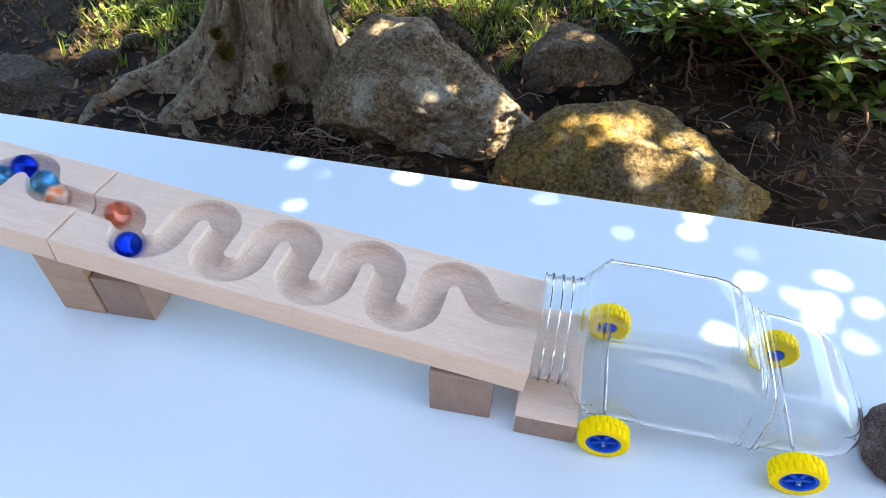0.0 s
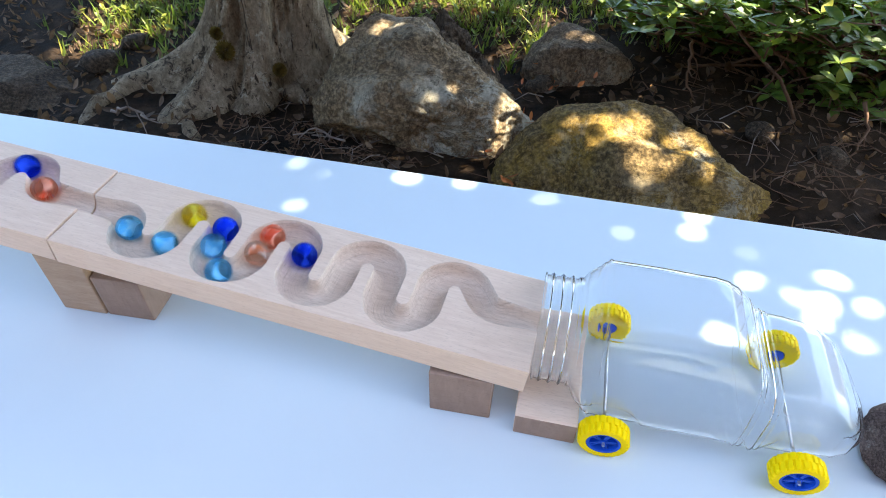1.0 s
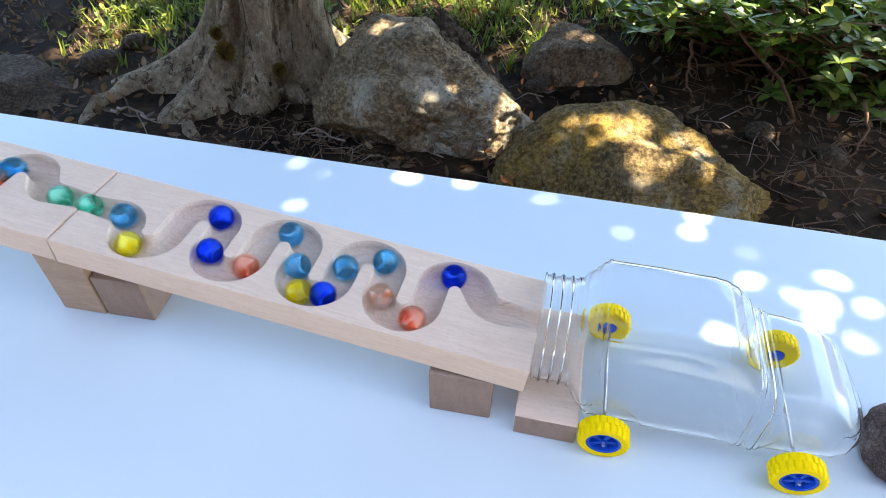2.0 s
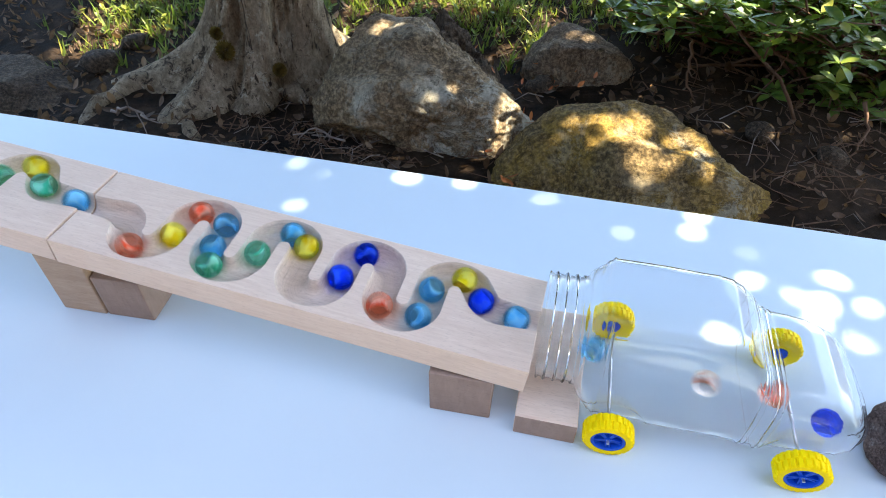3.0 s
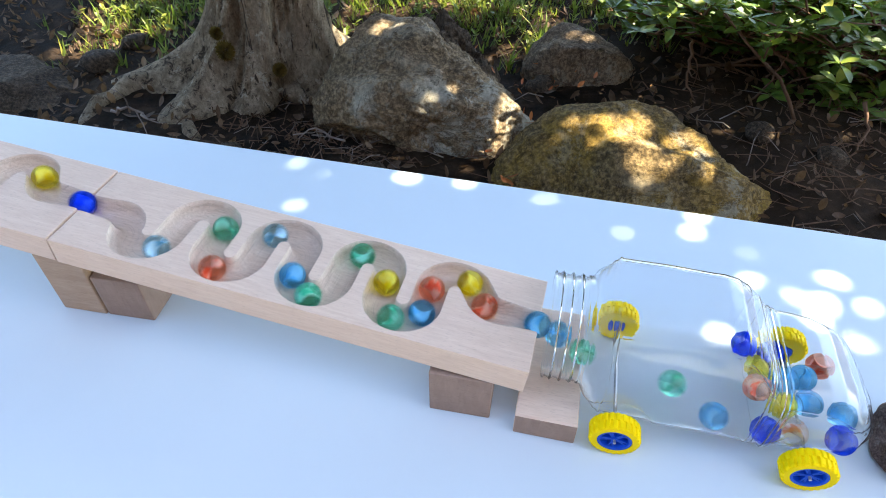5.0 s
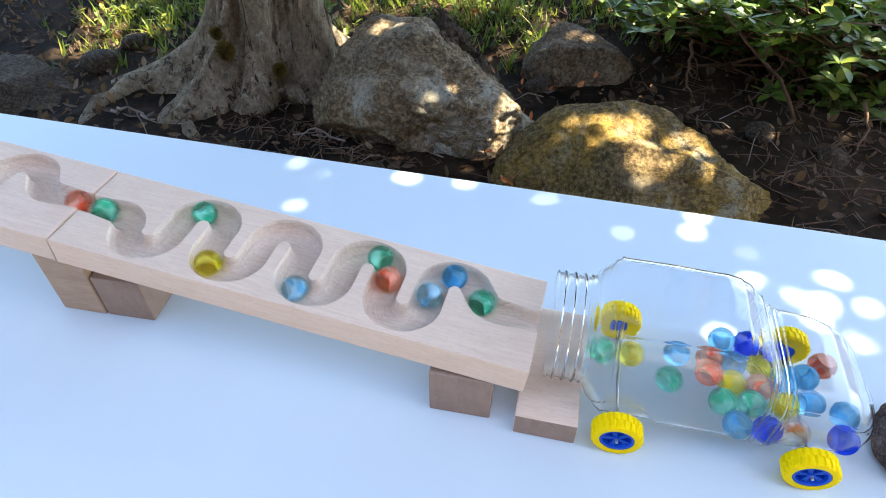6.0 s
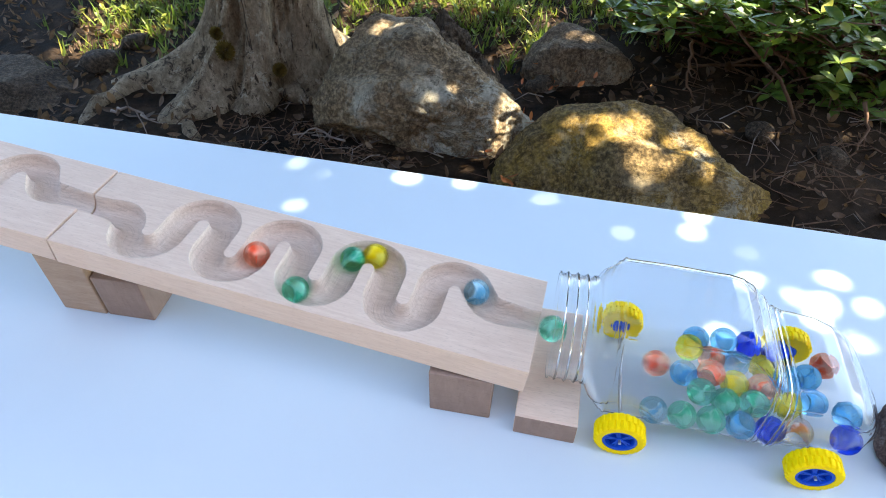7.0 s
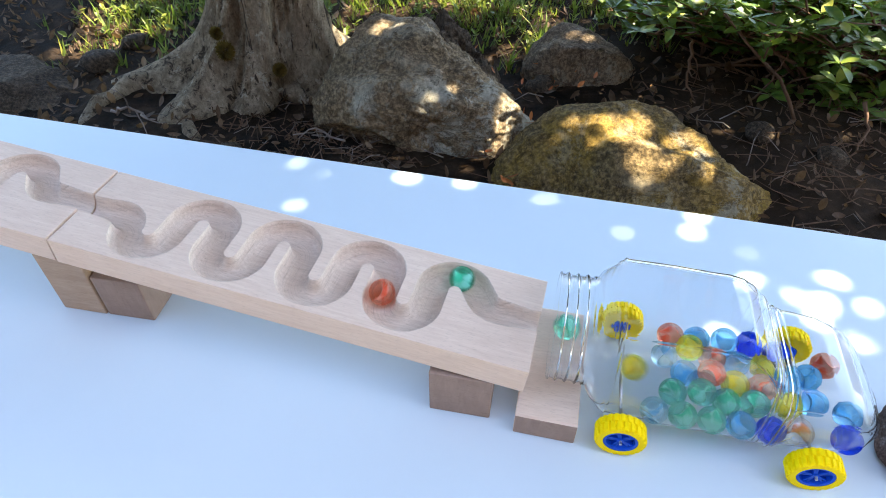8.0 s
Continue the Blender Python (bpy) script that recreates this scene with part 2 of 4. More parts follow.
def obj(name, data, material, parent=None, m=None, label=""):
    me = mesh_of(data, name) if isinstance(data, bmesh.types.BMesh) else data
    if material and not len(me.materials):
        me.materials.append(material)
    ob = new(name, me)
    if parent:
        ob.parent = parent
    if m:
        ob.matrix_basis = m
    if label:
        ob["label"] = label
    return ob


def part(name, bm, material, parent, label="", m=None):
    return obj(name, bm, material, parent, m, label)


def from_arrays(name, verts, faces, smooth=False):
    me = bpy.data.meshes.new(name)
    me.from_pydata([tuple(v) for v in np.asarray(verts).tolist()], [], [tuple(f) for f in faces])
    me.update()
    if smooth:
        me.polygons.foreach_set("use_smooth", [True] * len(me.polygons))
    return me


def box(sx, sy, sz, bevel=0.0015, seg=2):
    """A bevelled box on z = 0, centred in x and y."""
    bm = bmesh.new()
    bmesh.ops.create_cube(bm, size=1)
    bmesh.ops.transform(bm, matrix=Matrix.Translation((0, 0, sz / 2)) @ Matrix.Diagonal((sx, sy, sz, 1)), verts=bm.verts)
    bmesh.ops.bevel(bm, geom=bm.edges[:], offset=bevel, segments=seg, affect="EDGES", profile=0.6)
    return bm


def tube(points, radii, sides=7):
    """Vertices and faces of a tapered tube along points."""
    pts = [Vector(p) for p in points]
    vs, fs = [], []
    for i, p in enumerate(pts):
        d = (pts[min(i + 1, len(pts) - 1)] - pts[max(i - 1, 0)]).normalized()
        a = d.orthogonal().normalized() if i == 0 else (a - d * a.dot(d)).normalized()
        b = d.cross(a)
        for k in range(sides):
            w = 2 * math.pi * k / sides
            vs.append(p + (a * math.cos(w) + b * math.sin(w)) * radii[i])
    for i in range(len(pts) - 1):
        for k in range(sides):
            k2 = (k + 1) % sides
            fs.append((i * sides + k, i * sides + k2, (i + 1) * sides + k2, (i + 1) * sides + k))
    fs.append(tuple(range(sides - 1, -1, -1)))
    fs.append(tuple(range((len(pts) - 1) * sides, len(pts) * sides)))
    return vs, fs


def join(pieces):
    vs, fs = [], []
    for v, f in pieces:
        n = len(vs)
        vs += [tuple(p) for p in v]
        fs += [tuple(i + n for i in q) for q in f]
    return vs, fs


def smooth01(x):
    x = min(1.0, max(0.0, x))
    return x * x * (3 - 2 * x)


# ---------------------------------------------------------------- ground
GROUND_Z = -0.36


def ground_height(x, y):
    """Soil that rises slowly behind the rocks, with small bumps."""
    h = GROUND_Z + 0.05 * smooth01((y - 1.2) / 1.2)
    near = smooth01((6 - math.hypot(x, y - 1)) / 3)
    h += near * (0.030 * noise.noise((x * 2.3, y * 2.3, 0.3)) + 0.014 * noise.noise((x * 8, y * 8, 1.7)) + 0.006 * noise.noise((x * 26, y * 26, 4.1)))
    return h


def build_ground():
    fine_x, fine_y = np.linspace(-1.9, 1.9, 150), np.linspace(0.2, 2.9, 110)
    far = np.array([1.5, 4, 9, 25, 80, 300, 1200])
    xs = np.concatenate((-1.9 - far[::-1], fine_x, 1.9 + far))
    ys = np.concatenate((0.2 - far[::-1], fine_y, 2.9 + far))
    vs = [(x, y, ground_height(x, y)) for y in ys for x in xs]
    n = len(xs)
    fs = [(j * n + i, j * n + i + 1, (j + 1) * n + i + 1, (j + 1) * n + i) for j in range(len(ys) - 1) for i in range(n - 1)]
    g = obj("ground", from_arrays("ground", vs, fs, True), SOIL)
    tagged(g, "dark brown garden soil with leaf litter", "ground", kind="structure")


build_ground()


def build_blocking_wall():
    """An unseen plain timber wall, added behind the camera to block sky light there."""
    m = Mat("plain_timber", 0.9, spec=0.2)
    m.colour(m.ramp(m.noise(6, (1, 1, 0.1), 6), [(0.3, (0.125, 0.085, 0.052)), (0.7, (0.19, 0.13, 0.08))])).bump(m.noise(90), 0.4, 0.003)
    w = obj("wall_south", box(9.0, 0.2, 2.3, 0.01), m.m)
    w.matrix_basis = pose(0, -1.15, GROUND_Z - 0.05)
    tagged(w, "unseen brown timber wall added to cut sky light from the front", "wall", kind="structure")


build_blocking_wall()

# ---------------------------------------------------------------- table
TABLE_YAW = -13.2
TABLE_BACK = Vector((-0.0504, 0.4869, 0.0))


def build_table():
    t = new("table")
    t.matrix_basis = Matrix.Translation(TABLE_BACK) @ pose(0, 0, 0, 0, 0, TABLE_YAW)
    part("tabletop", box(2.3, 0.72, 0.022, 0.0012), WHITE, t, "white laminated board", pose(-0.25, -0.36, -0.022))
    for sx in (-1.3, 0.8):
        for sy in (-0.66, -0.06):
            foot = t.matrix_basis @ Vector((sx, sy, 0))
            h = -0.022 - ground_height(foot.x, foot.y)
            part("leg", box(0.03, 0.03, h + 0.02, 0.003), STEEL, t, m=pose(sx, sy, -0.022 - h - 0.02))
    tagged(t, "low table with a smooth white laminated top", "table")


build_table()

# ---------------------------------------------------------------- marble track
BLOCK_L, BLOCK_W, BLOCK_T = 0.3165, 0.0750, 0.0205
GROOVE_DEPTH = 0.0119
TRACK = Matrix.Translation((-0.2544, 0.2942, 0.0875)) @ Matrix(((0.9614, 0.2609, 0.0870, 0), (-0.2598, 0.9654, -0.0235, 0), (-0.0901, 0.0, 0.9959, 0), (0, 0, 0, 1)))


def groove_line():
    """The winding centre line of the groove in one block, in metres, in even steps."""
    pts = [(0.0, 38.8), (14.0, 38.8)]

    def arc(cx, cy, r, a0, a1, n=24):
        for k in range(n + 1):
            a = radians(a0 + (a1 - a0) * k / n)
            pts.append((cx + r * math.cos(a), cy + r * math.sin(a)))

    arc(25.1, 25.2, 13.6, 90, 0, 16)
    for k in range(4):
        arc(53.45 + 59 * k, 28.75, 14.75, 180, 360)
        if k < 3:
            arc(82.95 + 59 * k, 46.2, 14.75, 180, 0)
    arc(259.95, 46.2, 14.75, 180, 40, 20)
    arc(290.5, 53.6, 14.6, 214, 270, 12)
    pts += [(303.0, 39.2), (316.5, 39.4)]
    p = np.array(pts)
    keep = np.concatenate(([True], np.hypot(*np.diff(p, axis=0).T) > 0.05))
    p = p[keep] / 1000
    s = np.concatenate(([0], np.cumsum(np.hypot(*np.diff(p, axis=0).T))))
    ss = np.linspace(0, s[-1], 1200)
    return ss, np.interp(ss, s, p[:, 0]), np.interp(ss, s, p[:, 1])


GS, GU, GV = groove_line()
GROOVE_LEN = GS[-1]


def block_mesh():
    """A beech block with the round-bottomed winding groove cut into its top."""
    nu, nv = 500, 120
    us, vs_ = np.linspace(0, BLOCK_L, nu), np.linspace(0, BLOCK_W, nv)
    U, V = np.meshgrid(us, vs_)
    step = us[1] - us[0]
    best, idx = np.full(U.shape, 9.0), np.zeros(U.shape, int)
    for i in range(0, len(GU), 2):
        d = np.hypot(U - GU[i], V - GV[i])
        m = d < best
        best[m], idx[m] = d[m], i
    ends = np.minimum(GU[idx], BLOCK_L - GU[idx])
    half = 0.0083 + 0.0024 * np.clip((ends - 0.006) / 0.02, 0, 1)
    near = (np.abs(best - half) < step * 0.5) & (U > step) & (U < BLOCK_L - step)
    k = np.where(near, half / np.maximum(best, 1e-6), 1.0)
    U2, V2 = GU[idx] + (U - GU[idx]) * k, GV[idx] + (V - GV[idx]) * k
    best = best * k
    x = np.clip(best / half, 0, 1)
    Z = np.where(best < half - 1e-7, -GROOVE_DEPTH * np.sqrt(np.clip(1 - x ** 3.0, 0, 1)), 0.0)
    # eased outer edges
    rim = np.minimum.reduce([U, BLOCK_L - U, V, BLOCK_W - V])
    Z = Z - np.where((rim < 1e-6) & (Z == 0), 0.00025, 0)
    verts = np.stack([U2, V2, Z], -1).reshape(-1, 3).tolist()
    faces = [(j * nu + i, j * nu + i + 1, (j + 1) * nu + i + 1, (j + 1) * nu + i) for j in range(nv - 1) for i in range(nu - 1)]
    loop = [i for i in range(nu)] + [j * nu + nu - 1 for j in range(1, nv)] + [(nv - 1) * nu + i for i in range(nu - 2, -1, -1)] + [j * nu for j in range(nv - 2, 0, -1)]
    n0 = len(verts)
    for i in loop:
        a, b, _ = verts[i]
        verts.append((a, b, -BLOCK_T))
    for a in range(len(loop)):
        b = (a + 1) % len(loop)
        faces.append((loop[b], loop[a], n0 + a, n0 + b))
    faces.append(tuple(range(n0 + len(loop) - 1, n0 - 1, -1)))
    me = from_arrays("track_block", verts, faces)
    flat = np.zeros(len(me.polygons), bool)
    zs = Z.reshape(-1)
    for i, f in enumerate(faces[:(nv - 1) * (nu - 1)]):
        flat[i] = zs[list(f)].min() < -0.0012
    me.polygons.foreach_set("use_smooth", flat.tolist())
    # the cut surface keeps the way along and across the cutter as its map
    me.materials.append(BEECH)
    me.materials.append(BEECH_CUT)
    me.polygons.foreach_set("material_index", flat.astype(int).tolist())
    flow = np.zeros((len(verts), 2))
    flow[:nu * nv] = np.stack([GS[idx], best], -1).reshape(-1, 2)
    corner = np.zeros(len(me.loops), int)
    me.loops.foreach_get("vertex_index", corner)
    me.uv_layers.new(name="cut").data.foreach_set("uv", flow[corner].reshape(-1).tolist())
    return me


def build_track():
    me = block_mesh()
    first = obj("track_block", me, BEECH)
    first.matrix_basis = TRACK
    tagged(first, "pale beech marble track block with a winding groove", "marble track", "marble track blocks")
    for k in (1, 2):
        b = copy_thing(first, TRACK @ pose(-(BLOCK_L + 0.0013) * k, 0, 0.0006 * k))
        tagged(b, "pale beech marble track block, upstream section with winding groove")


build_track()


def support(corner, yaw, sx, sy, top, label, material, name="support_block"):
    """A wooden block on the table with one lower corner given; its height reaches the track."""
    b = obj(name, box(sx, sy, top, 0.0012), material)
    b.matrix_basis = Matrix.Translation(corner) @ pose(0, 0, 0, 0, 0, yaw) @ pose(sx / 2, sy / 2, 0)
    return tagged(b, label, "wooden block", "track supports")


def block_under(corner, yaw, sx, sy, label, material):
    """Height so that the block just touches the sloping underside."""
    m = Matrix.Translation(corner) @ pose(0, 0, 0, 0, 0, yaw)
    inv = TRACK.inverted()
    tops = []
    for x in (0, sx):
        for y in (0, sy):
            c = m @ Vector((x, y, 0))
            # z where the underside of the track is over this corner
            a, b = inv @ c, inv @ (c + Vector((0, 0, 1)))
            tops.append((-BLOCK_T - a.z) / (b.z - a.z))
    return support(corner, yaw, sx, sy, min(tops) - 0.0003, label, material)


block_under((-0.2872, 0.3123, 0), -11.0, 0.0354, 0.040, "upright beech block propping up the track joint", BLOCK)
support((-0.2508, 0.3056, 0), -10.2, 0.0372, 0.040, 0.0400, "brown beech cube beside the upright block", BLOCK_DARK)
block_under((-0.0090, 0.2250, 0), -11.0, 0.0398, 0.040, "brown beech cube under the lower track end", BLOCK_DARK)
block_under((-0.5900, 0.3900, 0), -14.0, 0.0400, 0.040, "brown beech block under the upstream track", BLOCK_DARK)
block_under((-0.8400, 0.4580, 0), -14.0, 0.0400, 0.040, "brown beech block under the upstream track end", BLOCK_DARK)
plank = support((0.0444, 0.2079, 0), -12.6, 0.0388, 0.092, 0.0192, "flat pale beech plank lying under the jar neck", BEECH, name="plank")
tagged(plank, category="wooden block")
plank.data.materials.append(BLOCK_DARK)
for _f in plank.data.polygons:
    _f.material_index = 1 if abs(_f.normal.y) > 0.9 else 0

# ---------------------------------------------------------------- car made of a jar
CAR0 = Vector((0.162, 0.2289, 0.0))
CAR_YAW = -12.5
WHEEL_R, WHEEL_W = 0.0155, 0.0115
CAR_ROWS = [(0.0, 0, 0, 0), (2.6, 0, 0, 0), (3.0, 3.0, 1.5, 0.1), (3.5, 4.5, 2.2, 0.2), (4.5, 6.0, 2.2, 0.5), (6.0, 8.3, 2.6, 0.4), (6.5, 9.1, 2.5, 0.55), (7.0, 9.7, 2.3, 0.7), (8.0, 10.0, 2.1, 0.9)]


def car_pose(t):
    a = np.array(CAR_ROWS, float)
    dx, dy, yaw = (float(np.interp(t, a[:, 0], a[:, k])) for k in (1, 2, 3))
    return Matrix.Translation(CAR0 + Vector((dx, dy, 0)) / 1000) @ pose(0, 0, 0, 0, 0, CAR_YAW + yaw)


def jar_section(x, n=72):
    """One cross-section (y, z) of the car-shaped jar, in mm, at x."""
    out = []
    zc = 54.0
    if x <= -75:
        r = 33.0
        for c in (-93.0, -87.0, -81.0):
            r += 1.6 * max(0.0, 1 - abs(x - c) / 1.7)
        if x > -77.5 or x < -96.6:
            r += 1.1
        return [(r * math.cos(2 * math.pi * k / n), zc + r * math.sin(2 * math.pi * k / n)) for k in range(n)]
    w = np.interp(x, [-75, -72, -68, -62, -40, 40, 62, 80, 92, 99, 103, 104.5], [33, 36, 38.5, 39.5, 39.8, 39.5, 39, 37, 33, 27, 20, 6])
    zb = np.interp(x, [-75, -71, -66, -60, 80, 92, 99, 103, 104.5], [21, 17.5, 15.6, 15, 15, 16, 19, 25, 31])
    zt = np.interp(x, [-75, -72, -66, -60, -30, 0, 8, 15, 22, 29, 33, 36, 50, 62, 72, 82, 92, 99, 103, 104.5], [87, 91, 95, 97.5, 98, 97, 95, 90, 82, 73, 68, 67, 67, 66, 63, 57.5, 49, 41, 35, 34])
    e = np.interp(x, [-75, -68, -60, 80, 95, 104], [2.0, 3.4, 7.0, 6.0, 3.6, 2.4])
    taper = np.interp(x, [-75, -66, -10, 10, 30, 104], [0, 0.24, 0.27, 0.25, 0.10, 0.22])
    for k in range(n):
        a = 2 * math.pi * k / n
        c, s = math.cos(a), math.sin(a)
        y = math.copysign(abs(c) ** (2 / e), c) * w
        z = (zt + zb) / 2 + math.copysign(abs(s) ** (2 / e), s) * (zt - zb) / 2
        y *= 1 - taper * smooth01((z - 50) / (zt - 50 + 1e-3)) if zt > 51 else 1
        # pressed lines along the side, door seams and wheel arches
        f = 1 - abs(z - 47) / 1.6
        if f > 0 and -60 < x < 92:
            y += math.copysign(0.7 * f, y)
        for x0, dep in ((-61, 0.8), (-64, -0.5), (25.0, 0.8), (28.0, -0.5), (34.5, -1.3), (37.5, 0.7)):
            g = 1 - abs(x - x0) / 1.5
            if g > 0:
                y += math.copysign(dep * g, y)
                z += math.copysign(dep * g, s)
        g = 1 - abs(z - (zt - 9)) / 1.3
        if g > 0 and -58 < x < 90:
            y += math.copysign(0.7 * g, y)
        for cx in (-50, 61):
            rr = math.hypot(x - cx, z - 16)
            if rr < 23.5:
                y -= math.copysign(1.5 * smooth01((23.5 - rr) / 4.0), y)
        out.append((y, z))
    return out


def jar_mesh():
    xs = np.concatenate((np.arange(-98, -75, 0.5), np.arange(-75, -60, 0.75), np.arange(-60, 0, 0.8), np.arange(0, 40, 0.7), np.arange(40, 90, 1.0), np.arange(90, 104.6, 0.5)))
    n = 160
    verts, faces = [], []
    for x in xs:
        xm = x if x < 40 else 40 + (x - 40) * 0.91
        verts += [((xm - 6.5) / 1000, y / 1000, z / 1000) for y, z in jar_section(float(x), n)]
    for j in range(len(xs) - 1):
        for k in range(n):
            k2 = (k + 1) % n
            faces.append((j * n + k, j * n + k2, (j + 1) * n + k2, (j + 1) * n + k))
    faces.append(tuple((len(xs) - 1) * n + k for k in range(n)))
    return from_arrays("jar_body", verts, faces, True)


def revolve(profile, sides=48):
    """A closed ring profile [(radius, y)] turned round the y axis."""
    vs, fs = [], []
    n = len(profile)
    for k in range(sides):
        a = 2 * math.pi * k / sides
        vs += [(r * math.cos(a), y, r * math.sin(a)) for r, y in profile]
    for k in range(sides):
        k2 = (k + 1) % sides
        for i in range(n - 1):
            fs.append((k * n + i, k2 * n + i, k2 * n + i + 1, k * n + i + 1))
    return vs, fs


def tyre_mesh():
    """One moulded ring with two staggered rows of tread lugs."""
    r, w = WHEEL_R, WHEEL_W
    lugs, steps = 24, 8
    n = lugs * steps
    vs, fs = [], []
    for k in range(n):
        a = 2 * math.pi * k / n
        front = 1.0 if k % steps < 5 else 0.935
        back = 1.0 if (k + steps // 2) % steps < 5 else 0.935
        prof = [(0.66, -w / 2 + 0.002), (0.68, -w / 2), (0.875, -w / 2), (0.93 * front + 0.01, -w / 2 + 0.0002), (front, -w / 2 + 0.0013), (front, -0.0003), (back, 0.0003), (back, w / 2 - 0.0013), (0.93 * back + 0.01, w / 2 - 0.0002), (0.875, w / 2), (0.40, w / 2), (0.40, w / 2 - 0.001), (0.66, w / 2 - 0.002)]
        vs += [(r * q * math.cos(a), y, r * q * math.sin(a)) for q, y in prof]
    m = len(prof)
    for k in range(n):
        k2 = (k + 1) % n
        for i in range(m):
            i2 = (i + 1) % m
            fs.append((k * m + i, k2 * m + i, k2 * m + i2, k * m + i2))
    return from_arrays("tyre", vs, fs)


def rim_mesh():
    r, w = WHEEL_R, WHEEL_W
    pieces = [revolve([(0.0005, -w / 2 + 0.0045), (r * 0.52, -w / 2 + 0.0045), (r * 0.56, -w / 2 + 0.0006), (r * 0.665, -w / 2 + 0.0004), (r * 0.655, w / 2 - 0.0035), (r * 0.39, w / 2 - 0.0016), (r * 0.36, w / 2 + 0.0006), (0.0005, w / 2 + 0.0006)], 48)]
    pieces.append(revolve([(0.0005, -w / 2 + 0.001), (r * 0.13, -w / 2 + 0.001), (r * 0.16, -w / 2 + 0.0045)], 20))
    for k in range(5):
        for off in (-0.13, 0.13):
            a = 2 * math.pi * k / 5 + off
            d, s = Vector((math.cos(a), 0, math.sin(a))), Vector((-math.sin(a), 0, math.cos(a)))
            vs = []
            for rr in (r * 0.12, r * 0.57):
                for q in (-1, 1):
                    for y in (-w / 2 + 0.0018, -w / 2 + 0.0046):
                        vs.append(d * rr + s * q * 0.0006 + Vector((0, y, 0)))
            pieces.append((vs, [(0, 1, 3, 2), (4, 6, 7, 5), (0, 4, 5, 1), (2, 3, 7, 6), (0, 2, 6, 4), (1, 5, 7, 3)]))
    return from_arrays("rim", *join(pieces))


def build_car():
    car = new("toy_car")
    car.matrix_basis = car_pose(0)
    body = obj("body", jar_mesh(), PET, car, label="clear thin plastic jar body shaped like a car")
    mod = body.modifiers.new("wall", "SOLIDIFY")
    mod.thickness, mod.offset = 0.0007, -1
    body.visible_shadow = False
    tyre, rim = tyre_mesh(), rim_mesh()
    wheels = []
    for x in (-0.0555, 0.0555):
        yw = 0.0450
        vs, fs = tube([(x, -yw, WHEEL_R), (x, yw, WHEEL_R)], [0.0011, 0.0011], 10)
        obj("axle", from_arrays("axle", vs, fs, True), STEEL, car, label="thin steel axle rod")
        for side in (-1, 1):
            w = new("wheel")
            w.parent = car
            w.matrix_basis = pose(x, side * 0.0458, WHEEL_R, 0, 0, 0 if side < 0 else 180)
            obj("tyre", tyre, YELLOW, w, label="yellow ribbed plastic tyre")
            obj("rim", rim, BLUE, w, label="blue spoked plastic rim")
            vs, fs = tube([(0, -WHEEL_W / 2 - 0.0012, 0), (0, -WHEEL_W / 2 + 0.003, 0)], [0.0009, 0.0009], 8)
            obj("axle_tip", from_arrays("axle_tip", vs, fs), STEEL, w, label="steel axle end")
            wheels.append((w, side))
    tagged(car, "toy car made of a clear plastic jar on yellow wheels", "toy car")
    return car, wheels


CAR, WHEELS = build_car()


# ---------------------------------------------------------------- rocks
def rock(name, centre, radii, planes, seed, material, label, rough=0.10, detail=5, yaw=0, group="garden rocks"):
    """A boulder: a stretched ball cut by flat planes, weathered with noise."""
    bm = bmesh.new()
    bmesh.ops.create_icosphere(bm, subdivisions=detail, radius=1)
    rnd = random.Random(seed)
    cuts = [(Vector(n).normalized(), d) for n, d in planes]
    for _ in range(5):
        cuts.append((Vector((rnd.gauss(0, 1), rnd.gauss(0, 1), rnd.gauss(0, 1))).normalized(), rnd.uniform(0.78, 0.95)))
    off = Vector((seed * 3.1, seed * 1.7, seed * 5.3))
    for v in bm.verts:
        d = v.co.normalized()
        r = 1.0
        for n, dist in cuts:
            c = d.dot(n)
            if c > 0.05:
                r = min(r, dist / c)
        r += rough * noise.noise(d * 1.6 + off) + rough * 0.45 * noise.noise(d * 4 + off) + rough * 0.25 * noise.noise(d * 10 + off)
        r += rough * 0.14 * noise.noise(d * 26 + off) + rough * 0.09 * noise.noise(d * 60 + off)
        r -= rough * 0.5 * max(0.0, noise.noise(d * 7 + off * 2) - 0.28)
        v.co = Vector((d.x * radii[0], d.y * radii[1], d.z * radii[2])) * r
    for _ in range(1):
        bmesh.ops.smooth_vert(bm, verts=bm.verts[:], factor=0.35, use_axis_x=True, use_axis_y=True, use_axis_z=True)
    me = mesh_of(bm, name, True)
    ob = obj(name, me, material)
    ob.matrix_basis = Matrix.Translation(centre) @ pose(0, 0, 0, 0, 0, yaw)
    return tagged(ob, label, "rock", group)


rock("boulder", (-0.036, 1.19, -0.353), (0.238, 0.21, 0.185), [((-0.4, -0.76, -0.51), 0.67), ((0.76, 0.29, 0.58), 0.6), ((0.26, -0.51, 0.82), 0.87), ((-0.43, -0.24, 0.87), 0.9), ((-0.7, 0.25, 0.67), 0.97)], 3, ROCK_GREY, "large angular grey boulder with pale lichen patches", 0.12, 7)
rock("boulder", (0.36, 0.916, -0.433), (0.296, 0.158, 0.226), [((0.08, -0.6, 0.8), 0.86), ((0.91, -0.26, 0.33), 0.83), ((-0.59, -0.48, 0.65), 0.83), ((0.64, 0.24, 0.73), 0.78), ((0.82, 0.44, 0.36), 0.78)], 8, ROCK_MOSS, "low rounded boulder covered with yellow green moss", 0.09, 7, -8)
